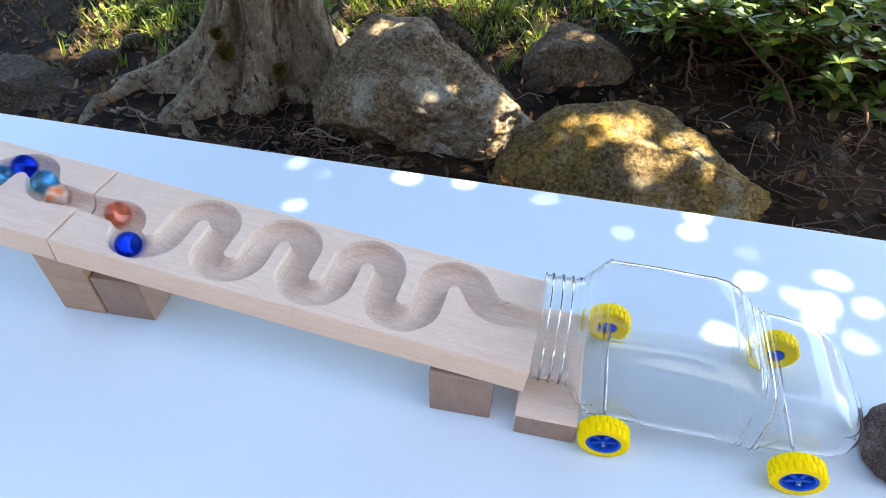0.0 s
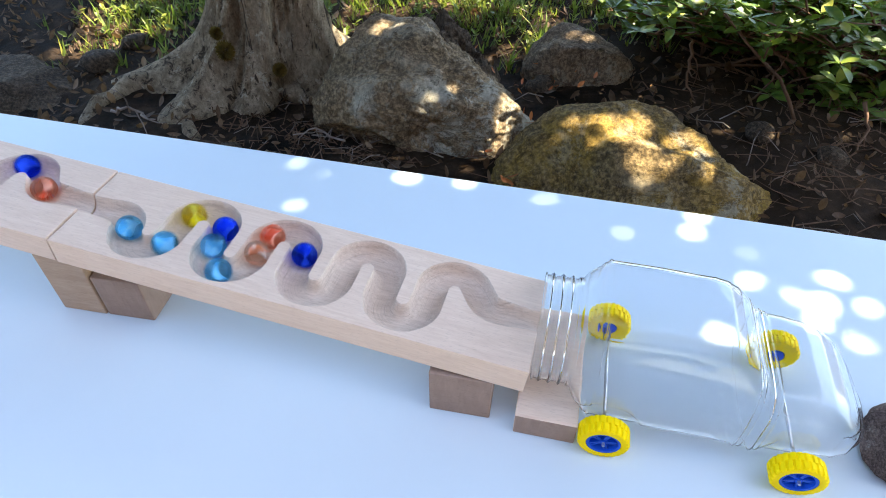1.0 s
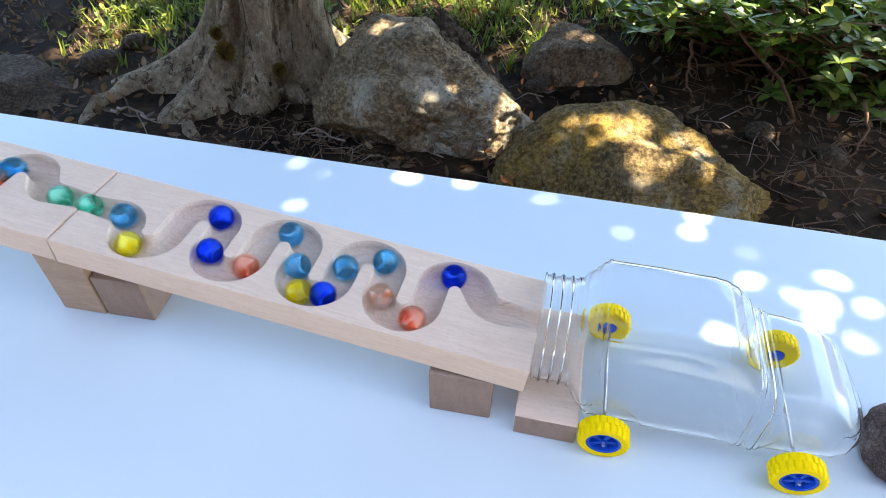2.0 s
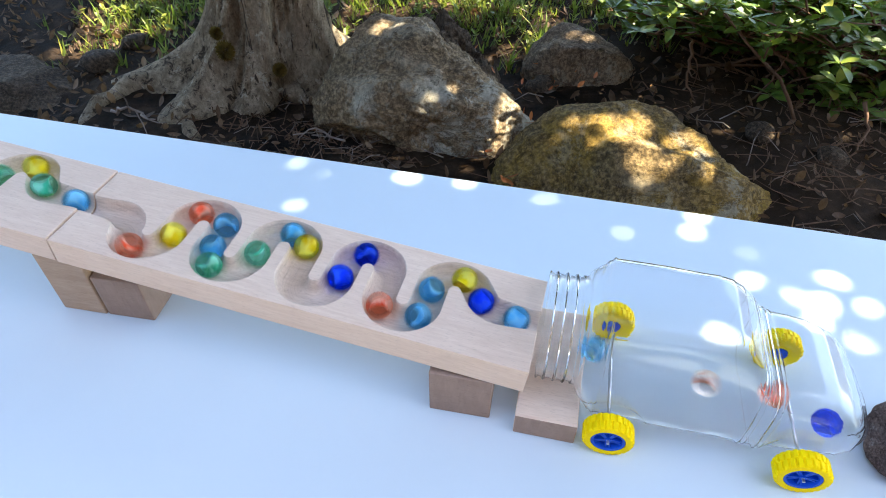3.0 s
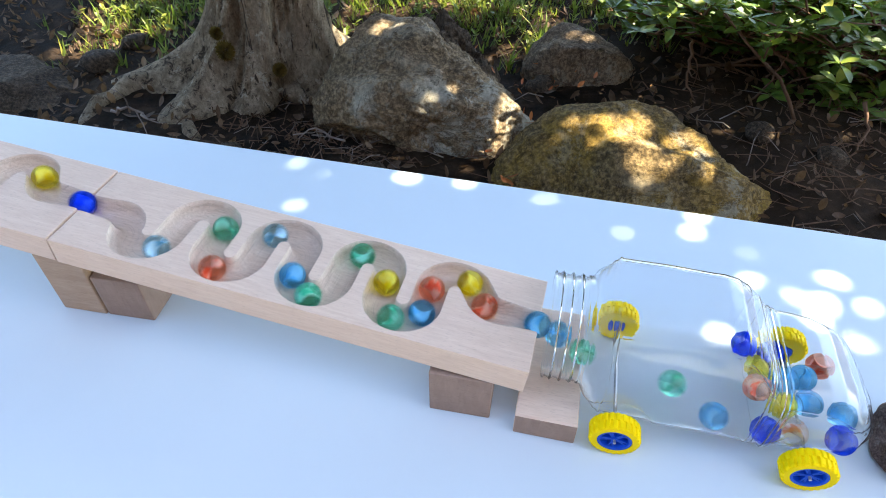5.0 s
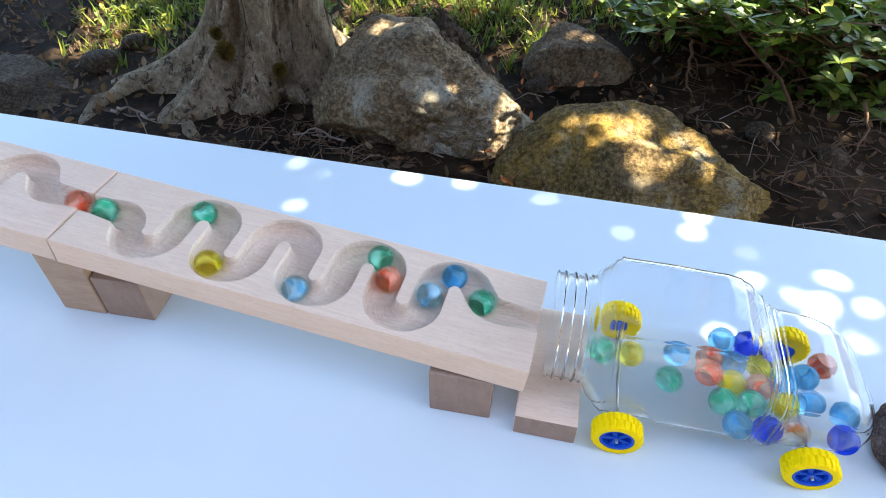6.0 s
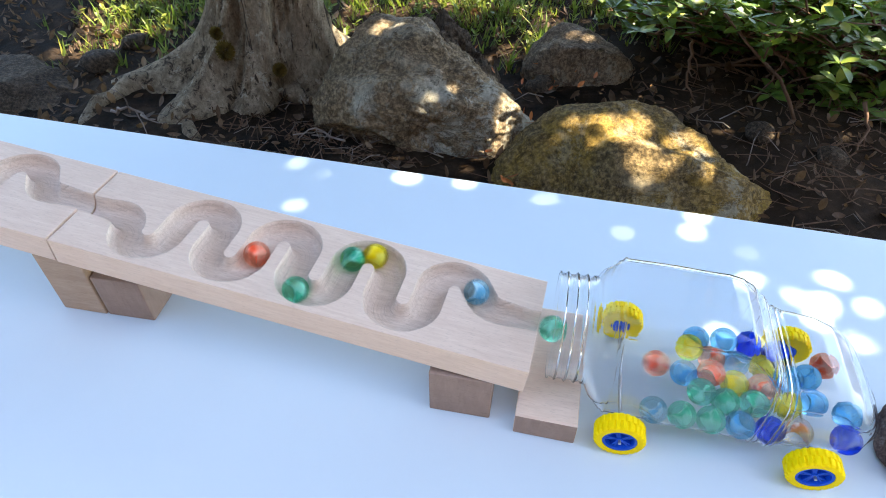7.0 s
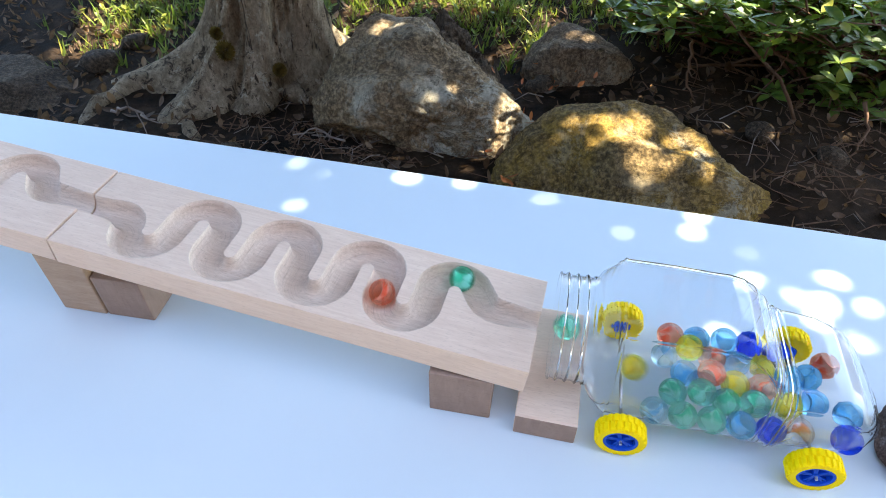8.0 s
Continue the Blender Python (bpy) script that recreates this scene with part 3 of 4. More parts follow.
rock("boulder", (0.305, 1.339, -0.37), (0.127, 0.109, 0.129), [((-0.06, -0.95, 0.32), 0.77), ((0.02, 0.02, 1.0), 0.80), ((0.51, 0.16, 0.84), 0.77)], 14, ROCK_BROWN, "dark brown boulder with a pale top edge", 0.09, 6)
rock("boulder", (-0.999, 1.276, -0.421), (0.195, 0.229, 0.101), [((0.32, -0.72, 0.62), 0.80), ((0.30, 0.84, 0.46), 0.77)], 21, ROCK_DARK, "dark flat boulder half sunk in the soil", 0.11, 6)
rock("boulder", (0.035, 1.267, -0.351), (0.085, 0.11, 0.156), [((0.52, 0.4, 0.76), 0.6)], 27, ROCK_DARK, "rough dark broken rock behind the grey boulder", 0.25, 6)
STONE = rock("stopper_stone", (0.283, 0.1905, 0.0150), (0.030, 0.027, 0.0225), [((0, 0, -1), 0.66), ((-0.9, 0.2, 0.2), 0.72), ((-0.3, -0.9, 0.2), 0.70), ((0.1, -0.2, 1), 0.74), ((-0.5, 0.3, 0.8), 0.80)], 33, STONE_RED, "small dark pitted stone in front of the toy car", 0.07, 6, 10, "")
tagged(STONE, category="stone")
_r = random.Random(5)
for x, y, s in ((-0.80, 1.36, 0.04), (-0.75, 1.45, 0.03), (-0.33, 0.98, 0.03), (-0.25, 0.96, 0.022), (-0.13, 0.94, 0.035), (-0.42, 1.01, 0.03), (0.74, 0.98, 0.03), (0.63, 1.06, 0.03), (0.22, 1.25, 0.03)):
    rock("pebble", (x, y, ground_height(x, y) + s * 0.25), (s * _r.uniform(0.9, 1.4), s, s * 0.7), [], _r.randrange(100), ROCK_DARK, "small dark stone lying on the soil", 0.14, 3, _r.uniform(0, 90), "small stones")

# ---------------------------------------------------------------- tree
TREE = Vector((-0.405, 1.37, -0.36))


def trunk_radius(a, h):
    """Fluted trunk that flares into root buttresses."""
    r = 0.104 + 0.055 * math.exp(-h / 0.09)
    r *= 1 + 0.085 * math.cos(3 * a + 0.6) + 0.06 * math.cos(5 * a + 2.0 + 0.6 * h) + 0.03 * math.cos(9 * a + 1.0)
    for a0, reach, width in ((3.45, 0.27, 0.30), (4.10, 0.17, 0.24), (4.75, 0.05, 0.25), (5.6, 0.05, 0.30), (2.6, 0.10, 0.4), (0.5, 0.10, 0.4)):
        d = (a - a0 + math.pi) % (2 * math.pi) - math.pi
        r += reach * math.exp(-(d / width) ** 2) * math.exp(-h / 0.06)
    for a0, deep, width in ((4.18, 0.036, 0.11), (5.35, 0.024, 0.10), (4.75, 0.008, 0.08)):
        d = (a - a0 - 0.15 * h + math.pi) % (2 * math.pi) - math.pi
        r -= deep * math.exp(-(d / width) ** 2) * (0.45 + 0.55 * smooth01((h - 0.03) / 0.12))
    p = (math.cos(a) * 3, math.sin(a) * 3, h * 4)
    r -= 0.010 * (1 - abs(noise.noise((p[0] * 2.6, p[1] * 2.6, h * 3.5)))) ** 6
    return r + 0.020 * noise.noise(p) + 0.013 * noise.noise((p[0] * 3, p[1] * 3, p[2] * 2)) + 0.006 * noise.noise((p[0] * 9, p[1] * 9, p[2] * 5))


def build_tree():
    tree = new("tree")
    tree.matrix_basis = Matrix.Translation(TREE)
    n = 180
    hs = np.concatenate((np.linspace(-0.06, 0.7, 90), np.linspace(0.72, 1.5, 24)))
    vs, fs = [], []
    for h in hs:
        for k in range(n):
            a = 2 * math.pi * k / n
            r = trunk_radius(a, max(0, h)) * (1 - 0.12 * max(0, h - 0.7))
            vs.append((r * math.cos(a) + 0.14 * max(0, h) * (1 - 0.2 * max(0, h)), r * math.sin(a), h))
    for j in range(len(hs) - 1):
        for k in range(n):
            k2 = (k + 1) % n
            fs.append((j * n + k, j * n + k2, (j + 1) * n + k2, (j + 1) * n + k))
    fs.append(tuple((len(hs) - 1) * n + k for k in range(n)))
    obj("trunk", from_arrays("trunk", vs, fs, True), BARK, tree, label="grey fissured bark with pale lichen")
    # surface roots
    rr = random.Random(4)
    for a, length, r0 in ((3.75, 0.42, 0.036), (4.25, 0.26, 0.030), (5.35, 0.16, 0.022)):
        pts, rad = [], []
        for k in range(15):
            f = k / 14
            w = a + 0.25 * math.sin(f * 4 + a)
            d = 0.14 + length * f
            x, y = d * math.cos(w), d * math.sin(w)
            z = ground_height(TREE.x + x, TREE.y + y) - TREE.z + 0.03 * (1 - f) ** 3 - 0.012 - 0.02 * f ** 3
            pts.append((x, y, z))
            rad.append(r0 * (1 - 0.72 * f) * (1 + 0.15 * math.sin(k * 1.9 + a)))
        v, f = tube(pts, rad, 14)
        v = [p + Vector((noise.noise(p * 14), noise.noise(p * 14 + Vector((5, 0, 0))), noise.noise(p * 14 + Vector((0, 7, 0))))) * 0.014 for p in v]
        obj("root", from_arrays("root", v, f, True), BARK, tree)
    # limbs into the crown
    for a, up, length in ((0.0, 0.30, 2.3), (-0.9, 0.35, 1.9), (0.7, 0.4, 2.0), (2.3, 0.5, 1.3), (3.6, 0.5, 1.0)):
        pts, rad = [], []
        for k in range(10):
            f = k / 9
            pts.append((0.19 + length * f * math.cos(a), length * f * math.sin(a), 1.38 + up * 0.45 * length * f * (1 - 0.25 * f) + 0.05 * math.sin(5 * f + a)))
            rad.append(0.06 * (1 - 0.8 * f))
        v, f = tube(pts, rad, 9)
        obj("limb", from_arrays("limb", v, f, True), BARK, tree)
    tagged(tree, "old garden tree with a thick grey fissured trunk", "tree")
    return tree


# gaps in the crown through which the sun reaches the board and the rocks: x, y, radius (mm) on the board
BOARD_GAPS = [(-142, 497, 14), (-136, 431, 10), (-115, 482, 5), (-31, 473, 15), (-25, 447, 5), (19, 467, 7), (-40, 387, 4), (94, 437, 17), (149, 394, 12), (213, 397, 17), (224, 418, 16), (254, 374, 19), (315, 387, 16)]
BOARD_GAPS_MORE = [(241, 339, 16), (312, 338, 16), (292, 317, 13), (268, 329, 10), (325, 313, 10), (280, 299, 12), (300, 276, 13), (204, 287, 9), (-251, 242, 4), (-153, 184, 5), (-153, 171, 5), (235, 239, 5)]
# the same on rocks and shrub: x, y, z, radius in metres
BOULDER_GAPS = [(-0.042, 1.031, -0.28, 0.007), (-0.036, 1.051, -0.338, 0.006), (0.13, 1.046, -0.277, 0.023), (0.116, 1.036, -0.309, 0.013), (-0.124, 1.214, -0.19, 0.011), (-0.088, 1.19, -0.175, 0.008), (-0.05, 1.163, -0.174, 0.008), (-0.063, 1.131, -0.179, 0.006), (0.048, 0.974, -0.364, 0.005)]
MOSS_GAPS = [(0.225, 0.951, -0.241, 0.006), (0.262, 0.942, -0.235, 0.008), (0.293, 0.926, -0.237, 0.02), (0.316, 0.909, -0.243, 0.025), (0.342, 0.891, -0.248, 0.022), (0.322, 0.857, -0.259, 0.011), (0.343, 0.841, -0.264, 0.011), (0.342, 0.942, -0.244, 0.018), (0.427, 0.93, -0.257, 0.009), (0.442, 0.911, -0.262, 0.009), (0.415, 0.875, -0.254, 0.009), (0.455, 0.898, -0.268, 0.009), (0.441, 0.843, -0.26, 0.009), (0.38, 0.851, -0.254, 0.009), (0.399, 0.912, -0.262, 0.009)]
GRASS_GAPS = [(0.322, 1.331, -0.269, 0.008), (0.292, 1.347, -0.266, 0.006), (0.371, 1.276, -0.287, 0.005), (-0.886, 1.611, -0.313, 0.037), (-0.842, 1.554, -0.333, 0.035), (-0.744, 1.454, -0.317, 0.04), (-0.709, 1.516, -0.316, 0.034), (-0.621, 1.347, -0.293, 0.023), (-0.733, 1.375, -0.328, 0.018), (-0.558, 1.256, -0.301, 0.008), (-0.804, 1.416, -0.334, 0.018), (-0.247, 1.641, -0.341, 0.014), (-0.198, 1.642, -0.332, 0.01), (-0.127, 1.65, -0.332, 0.018), (-0.006, 1.69, -0.343, 0.014), (0.101, 1.682, -0.343, 0.01), (0.214, 1.616, -0.308, 0.018), (0.298, 1.594, -0.298, 0.033), (0.406, 1.684, -0.333, 0.019), (0.137, 1.52, -0.347, 0.006), (0.249, 1.538, -0.311, 0.006)]
SHRUB_GAPS = [(0.458, 1.447, -0.257, 0.034), (0.454, 1.236, -0.19, 0.029), (0.465, 1.189, -0.152, 0.031), (0.537, 1.266, -0.209, 0.04), (0.513, 1.135, -0.134, 0.029), (0.664, 1.384, -0.283, 0.041), (0.614, 1.214, -0.163, 0.033), (0.619, 1.142, -0.159, 0.021), (0.67, 1.15, -0.185, 0.035), (0.724, 1.179, -0.153, 0.014), (0.833, 1.271, -0.181, 0.019), (0.81, 1.14, -0.169, 0.016), (0.733, 1.069, -0.19, 0.013), (0.961, 1.274, -0.337, 0.013), (0.706, 1.125, -0.306, 0.014), (0.8, 1.145, -0.344, 0.011), (0.84, 1.081, -0.305, 0.01), (0.462, 1.508, -0.341, 0.016), (0.514, 1.445, -0.326, 0.016), (0.552, 1.136, -0.108, 0.024), (0.501, 1.159, -0.121, 0.024)]


# the crown is out of view, sized and cut for the shade and sun spots below
def build_crown(tree):
    rng = np.random.default_rng(7)
    n = 390000
    # shaded spot on the ground plane first, then a place in the crown along the sun's way
    gx, gy = rng.uniform(-2.6, 1.35, n), rng.uniform(-0.05, 2.7, n)
    h = rng.uniform(1.40, 1.90, n)
    s = np.array(SUN_DIR)
    # a lower part of the crown, unseen, added to keep sky light off the garden behind
    low = rng.uniform(0, 1, n) < 0.07
    h = np.where(low, rng.uniform(1.0, 1.35, n), h)
    gx = np.where(low, rng.uniform(-1.9, 1.0, n), gx)
    gy = np.where(low, rng.uniform(1.0, 2.9, n), gy)
    base = np.stack([gx, gy, np.zeros(n)], 1)
    c = base + s * (h / s[2])[:, None]
    dens = np.ones(n)
    for i in range(n):
        g = noise.noise((gx[i] * 3.4, gy[i] * 3.4, 9.0)) + 0.5 * noise.noise((gx[i] * 9, gy[i] * 9, 2.0))
        if gy[i] > 1.45 and gx[i] > -0.80:
            dens[i] = 1.0 if g < 0.0 else 0.04
        # the crown ends in an uneven round, not in a straight edge
        side, back = (gx[i] + 0.62) / 1.97, max(0.0, gy[i] - 1.0) / 1.75
        if side ** 4 + back ** 4 > 0.92 + 0.3 * noise.noise((gx[i] * 2.2, gy[i] * 2.2, 5.0)) and not (gx[i] > 0 and gy[i] < 1.4):
            dens[i] = 0.0
    keep = rng.uniform(0, 1, n) < dens
    ang = rng.uniform(0, 2 * math.pi, n)
    tilt = rng.normal(0, 0.45, (n, 2))
    L = np.where(low, rng.uniform(0.022, 0.034, n), rng.uniform(0.014, 0.025, n))
    ax = np.stack([np.cos(ang), np.sin(ang), tilt[:, 0]], 1)
    ax /= np.linalg.norm(ax, axis=1)[:, None]
    up = np.stack([tilt[:, 1], -tilt[:, 1], np.ones(n)], 1)
    side = np.cross(up, ax)
    side /= np.linalg.norm(side, axis=1)[:, None]
    pts = np.stack([c - ax * L[:, None], c + side * (L * 0.52)[:, None], c + ax * L[:, None], c - side * (L * 0.52)[:, None]], 1)
    gaps = [(Vector((x / 1000, y / 1000, 0)), max(0.0036 if r >= 7 else 0.0018, r / 1000 * 0.49 - 0.0045)) for x, y, r in BOARD_GAPS + BOARD_GAPS_MORE]
    split = random.Random(19)
    for p, r in list(gaps):
        if r > 0.0042:
            gaps.remove((p, r))
            a = split.uniform(0, 6.3)
            for k in range(3):
                w = a + 2.1 * k + split.uniform(-0.5, 0.5)
                gaps.append((p + Vector((math.cos(w), math.sin(w), 0)) * split.uniform(0.5, 1.25) * r, r * split.uniform(0.5, 0.72)))
    gaps += [(Vector((x, y, z)), r) for x, y, z, r in BOULDER_GAPS + MOSS_GAPS + GRASS_GAPS + SHRUB_GAPS]
    grid = [(f, g * (1 - abs(f)) * 0.52) for f in (-1, -0.66, -0.33, 0, 0.33, 0.66, 1) for g in (-1, -0.5, 0, 0.5, 1)]
    for p, r in gaps:
        d = c - np.array(p)
        perp = d - (d @ s)[:, None] * s
        near = np.nonzero(np.linalg.norm(perp, axis=1) < r + 0.036)[0]
        for f, g in grid:
            q = perp[near] + ax[near] * (L[near] * f)[:, None] + side[near] * (L[near] * g)[:, None]
            q -= (q @ s)[:, None] * s
            keep[near[np.linalg.norm(q, axis=1) < r]] = False
    pts = pts[keep] - np.array(TREE)
    m = len(pts)
    obj("crown", from_arrays("crown", pts.reshape(-1, 3), np.arange(m * 4).reshape(-1, 4).tolist()), CROWN, tree, label="dense crown of small green leaves")


_tree = build_tree()
build_crown(_tree)

# ---------------------------------------------------------------- shrub and litter
def leaf_mesh(name, length, width, curl, seed):
    rnd = random.Random(seed)
    vs, fs = [], []
    n = 5
    for i in range(n + 1):
        f = i / n
        w = width * math.sin(math.pi * min(1, f * 0.93 + 0.05)) ** 0.8 * (0.75 + 0.35 * f)
        z = curl * f * f * length
        for s in (-1, 0, 1):
            vs.append((f * length, s * w / 2, z + abs(s) * w * 0.16 + rnd.uniform(-1, 1) * 0.0006))
    for i in range(n):
        for s in (0, 1):
            a = i * 3 + s
            fs.append((a, a + 3, a + 4, a + 1))
    return from_arrays(name, vs, fs, True)


def build_shrub():
    rnd = random.Random(12)
    shrub = new("shrub")
    base = Vector((0.95, 1.45, ground_height(0.95, 1.45)))
    shrub.matrix_basis = Matrix.Translation(base)
    leaves = [leaf_mesh("leaf", 0.043, 0.0205, c, k) for k, c in enumerate((-0.25, -0.1, 0.12))]
    small = [leaf_mesh("leaf", 0.030, 0.015, c, 7 + k) for k, c in enumerate((-0.2, 0.1))]
    tips = []
    for i in range(215):
        root = Vector((rnd.gauss(0, 0.18), rnd.gauss(0, 0.12), -0.02))
        wx, wy = rnd.uniform(0.36, 1.45), rnd.uniform(1.08, 1.75)
        if i >= 150:
            wy = rnd.uniform(1.02, 1.35) if i < 180 else rnd.uniform(1.2, 1.5)
            wx = wy * (rnd.uniform(0.58, 0.95) if i < 180 else rnd.uniform(0.30, 0.58))
        low = 0.48 + 0.24 * smooth01((wx / wy - 0.555) / 0.05)
        slope = rnd.uniform(0.37 if i < 150 or i >= 180 else 0.44, low)
        tip = Vector((wx, wy, EYE.z - slope * wy)) - base
        pts = []
        for k in range(7):
            f = k / 6
            p = root.lerp(tip, f)
            p.z = root.z + (tip.z - root.z) * (f ** 0.75)
            pts.append(p + Vector((noise.noise((i, k * 0.7, 1)), noise.noise((i, k * 0.7, 5)), 0)) * 0.05 * math.sin(math.pi * f))
        stems = [tube(pts, [0.0045 * (1 - 0.75 * k / 6) for k in range(7)], 6)]
        tips.append((pts[-1], (pts[-1] - pts[-2]).normalized()))
        for _ in range(4):
            k = rnd.randrange(3, 6)
            d = Vector((rnd.gauss(0, 1), rnd.gauss(0, 1), rnd.uniform(0.1, 0.9))).normalized()
            q = pts[k] + d * rnd.uniform(0.04, 0.09)
            w = base + q
            if (EYE.z - w.z) / w.y > 0.50 + 0.24 * smooth01((w.x / w.y - 0.555) / 0.05) or w.y < 1.0:
                continue
            stems.append(tube([pts[k], pts[k].lerp(q, 0.5) + Vector((0, 0, 0.008)), q], [0.0026, 0.002, 0.0012], 5))
            tips.append((q, d))
        v, f = join(stems)
        obj("stem", from_arrays("stem", v, f, True), TWIG, shrub, label="thin brown woody stem")
    spots = []
    for p, d in tips:
        for k in range(rnd.randrange(6, 10)):
            a = k * 2.4 + rnd.uniform(-0.3, 0.3)
            spots.append((p - d * rnd.uniform(0, 0.02), a, rnd.uniform(-0.15, 0.75), rnd.uniform(0.62, 1.08)))
    def place(p, a, e, s):
        return Matrix.Translation(p) @ Matrix.Rotation(a, 4, "Z") @ Matrix.Rotation(-e, 4, "Y") @ Matrix.Rotation(rnd.uniform(-0.4, 0.4), 4, "X") @ Matrix.Scale(s, 4)
    # the leaves on the side of the board are pieces of their own, the rest one mass
    spots.sort(key=lambda q: q[0].y + 0.35 * q[0].x)
    for q in spots[:300]:
        obj("leaf", rnd.choice(leaves if rnd.random() < 0.75 else small), LEAF, shrub, place(*q))
    pieces = []
    for q in spots[300:]:
        me = rnd.choice(leaves)
        m = place(*q)
        pieces.append(([m @ v.co for v in me.vertices], [tuple(p.vertices) for p in me.polygons]))
    v, f = join(pieces)
    obj("foliage", from_arrays("foliage", v, f, True), LEAF, shrub, label="mass of green oval leaves")["kind"] = "stuff"
    tagged(shrub, "evergreen garden shrub with glossy oval green leaves", "shrub")


build_shrub()


def scatter_litter():
    rnd = random.Random(31)
    pieces, red, twigs, dead = [], [], [], []
    lf = leaf_mesh("litter", 0.045, 0.020, 0.5, 3)
    lv, lfc = [v.co.copy() for v in lf.vertices], [tuple(p.vertices) for p in lf.polygons]
    for i in range(7500):
        x, y = rnd.uniform(-1.4, 1.4), rnd.uniform(0.55, 2.3)
        s = rnd.uniform(0.2, 0.62)
        m = Matrix.Translation((x, y, ground_height(x, y) + rnd.uniform(0.001, 0.010))) @ Euler((rnd.gauss(0, 0.8), rnd.gauss(0, 0.6), rnd.uniform(0, 6.3))).to_matrix().to_4x4() @ Matrix.Diagonal((s, s * rnd.uniform(0.7, 1.6), s, 1))
        pieces.append(([m @ p for p in lv], lfc))
    for i in range(46):
        if i < 22:
            x, y = rnd.gauss(0.13, 0.025), rnd.gauss(0.90, 0.05)
        else:
            x, y = rnd.gauss(0.22, 0.06), rnd.gauss(1.22, 0.12)
        s = rnd.uniform(0.25, 0.5)
        m = Matrix.Translation((x, y, ground_height(x, y) + rnd.uniform(0.01, 0.05))) @ Euler((rnd.gauss(0, 0.6), rnd.gauss(0, 0.6), rnd.uniform(0, 6.3))).to_matrix().to_4x4() @ Matrix.Scale(s, 4)
        red.append(([m @ p for p in lv], lfc))
    for i in range(700):
        if i % 3 == 0:
            x, y = rnd.gauss(0.75, 0.22), rnd.gauss(0.98, 0.22)
        elif i % 3 == 1:
            x, y = rnd.gauss(-0.25, 0.14), rnd.gauss(1.03, 0.08)
        else:
            x, y = rnd.uniform(-1.3, 1.3), rnd.uniform(0.6, 2.2)
        a, ln = rnd.uniform(0, 6.3), rnd.uniform(0.02, 0.06 if i % 3 == 1 else 0.13)
        z = ground_height(x, y)
        p0 = Vector((x, y, z + rnd.uniform(0.002, 0.012)))
        p2 = p0 + Vector((math.cos(a) * ln, math.sin(a) * ln, rnd.uniform(-0.004, 0.02)))
        p1 = p0.lerp(p2, 0.5) + Vector((rnd.gauss(0, 0.012), rnd.gauss(0, 0.012), rnd.uniform(0, 0.014)))
        r = rnd.uniform(0.0005, 0.0015)
        (twigs if rnd.random() < 0.8 else dead).append(tube([p0, p1, p2], [r, r * 0.8, r * 0.4], 5))
    for name, data, mat, label in (("leaf_litter", pieces, DRY, "brown dry leaf litter on the soil"), ("fallen_leaves", red, RED_LEAF, "orange red fallen leaves between the rocks"), ("fallen_twigs", twigs, TWIG, "thin brown twigs scattered on the soil"), ("dry_twigs", dead, DEAD, "pale dry twigs scattered on the soil")):
        v, f = join(data)
        ob = obj(name, from_arrays(name, v, f), mat)
        tagged(ob, label, "garden litter", kind="stuff")


scatter_litter()


def branch(name, start, way, length, r, seed, material, label):
    """A bare forked twig."""
    rnd = random.Random(seed)
    pieces = []

    def grow(p, d, ln, rad, depth):
        pts, q = [p], p
        for k in range(5):
            d = (d + Vector((rnd.gauss(0, 0.22), rnd.gauss(0, 0.22), rnd.gauss(0, 0.16)))).normalized()
            q = q + d * ln / 5
            pts.append(q)
            if depth and rnd.random() < 0.45:
                e = (d + Vector((rnd.gauss(0, 0.7), rnd.gauss(0, 0.7), rnd.gauss(0, 0.5)))).normalized()
                grow(q, e, ln * rnd.uniform(0.3, 0.6), rad * 0.6, depth - 1)
        pieces.append(tube(pts, [rad * (1 - 0.7 * k / 5) for k in range(6)], 6))

    grow(Vector(start), Vector(way).normalized(), length, r, 2)
    v, f = join(pieces)
    return tagged(obj(name, from_arrays(name, v, f, True), material), label, "twig")


def bent_twig(points, r, seed, material, label, forks=3):
    """A twig that follows a bent way, with a few short forks."""
    rnd = random.Random(seed)
    way = [Vector(p) for p in points]
    pts = [way[0]]
    for a, b in zip(way, way[1:]):
        for k in range(1, 5):
            pts.append(a.lerp(b, k / 4) + Vector((rnd.gauss(0, 1), rnd.gauss(0, 1), rnd.gauss(0, 1))) * 0.0028)
    n = len(pts) - 1
    pieces = [tube(pts, [r * (1 - 0.6 * k / n) for k in range(n + 1)], 7)]
    for _ in range(forks):
        k = rnd.randrange(2, n)
        d = (pts[k] - pts[k - 1]).normalized() + Vector((rnd.gauss(0, 0.7), rnd.gauss(0, 0.7), rnd.gauss(0, 0.7)))
        q, side = pts[k], [pts[k]]
        for _ in range(4):
            d = (d.normalized() + Vector((rnd.gauss(0, 0.25), rnd.gauss(0, 0.25), rnd.gauss(0, 0.25))))
            q = q + d.normalized() * rnd.uniform(0.012, 0.024)
            side.append(q)
        pieces.append(tube(side, [r * 0.5, r * 0.42, r * 0.35, r * 0.27, r * 0.15], 6))
    v, f = join(pieces)
    return tagged(obj("bare_twig", from_arrays("bare_twig", v, f, True), material), label, "twig")


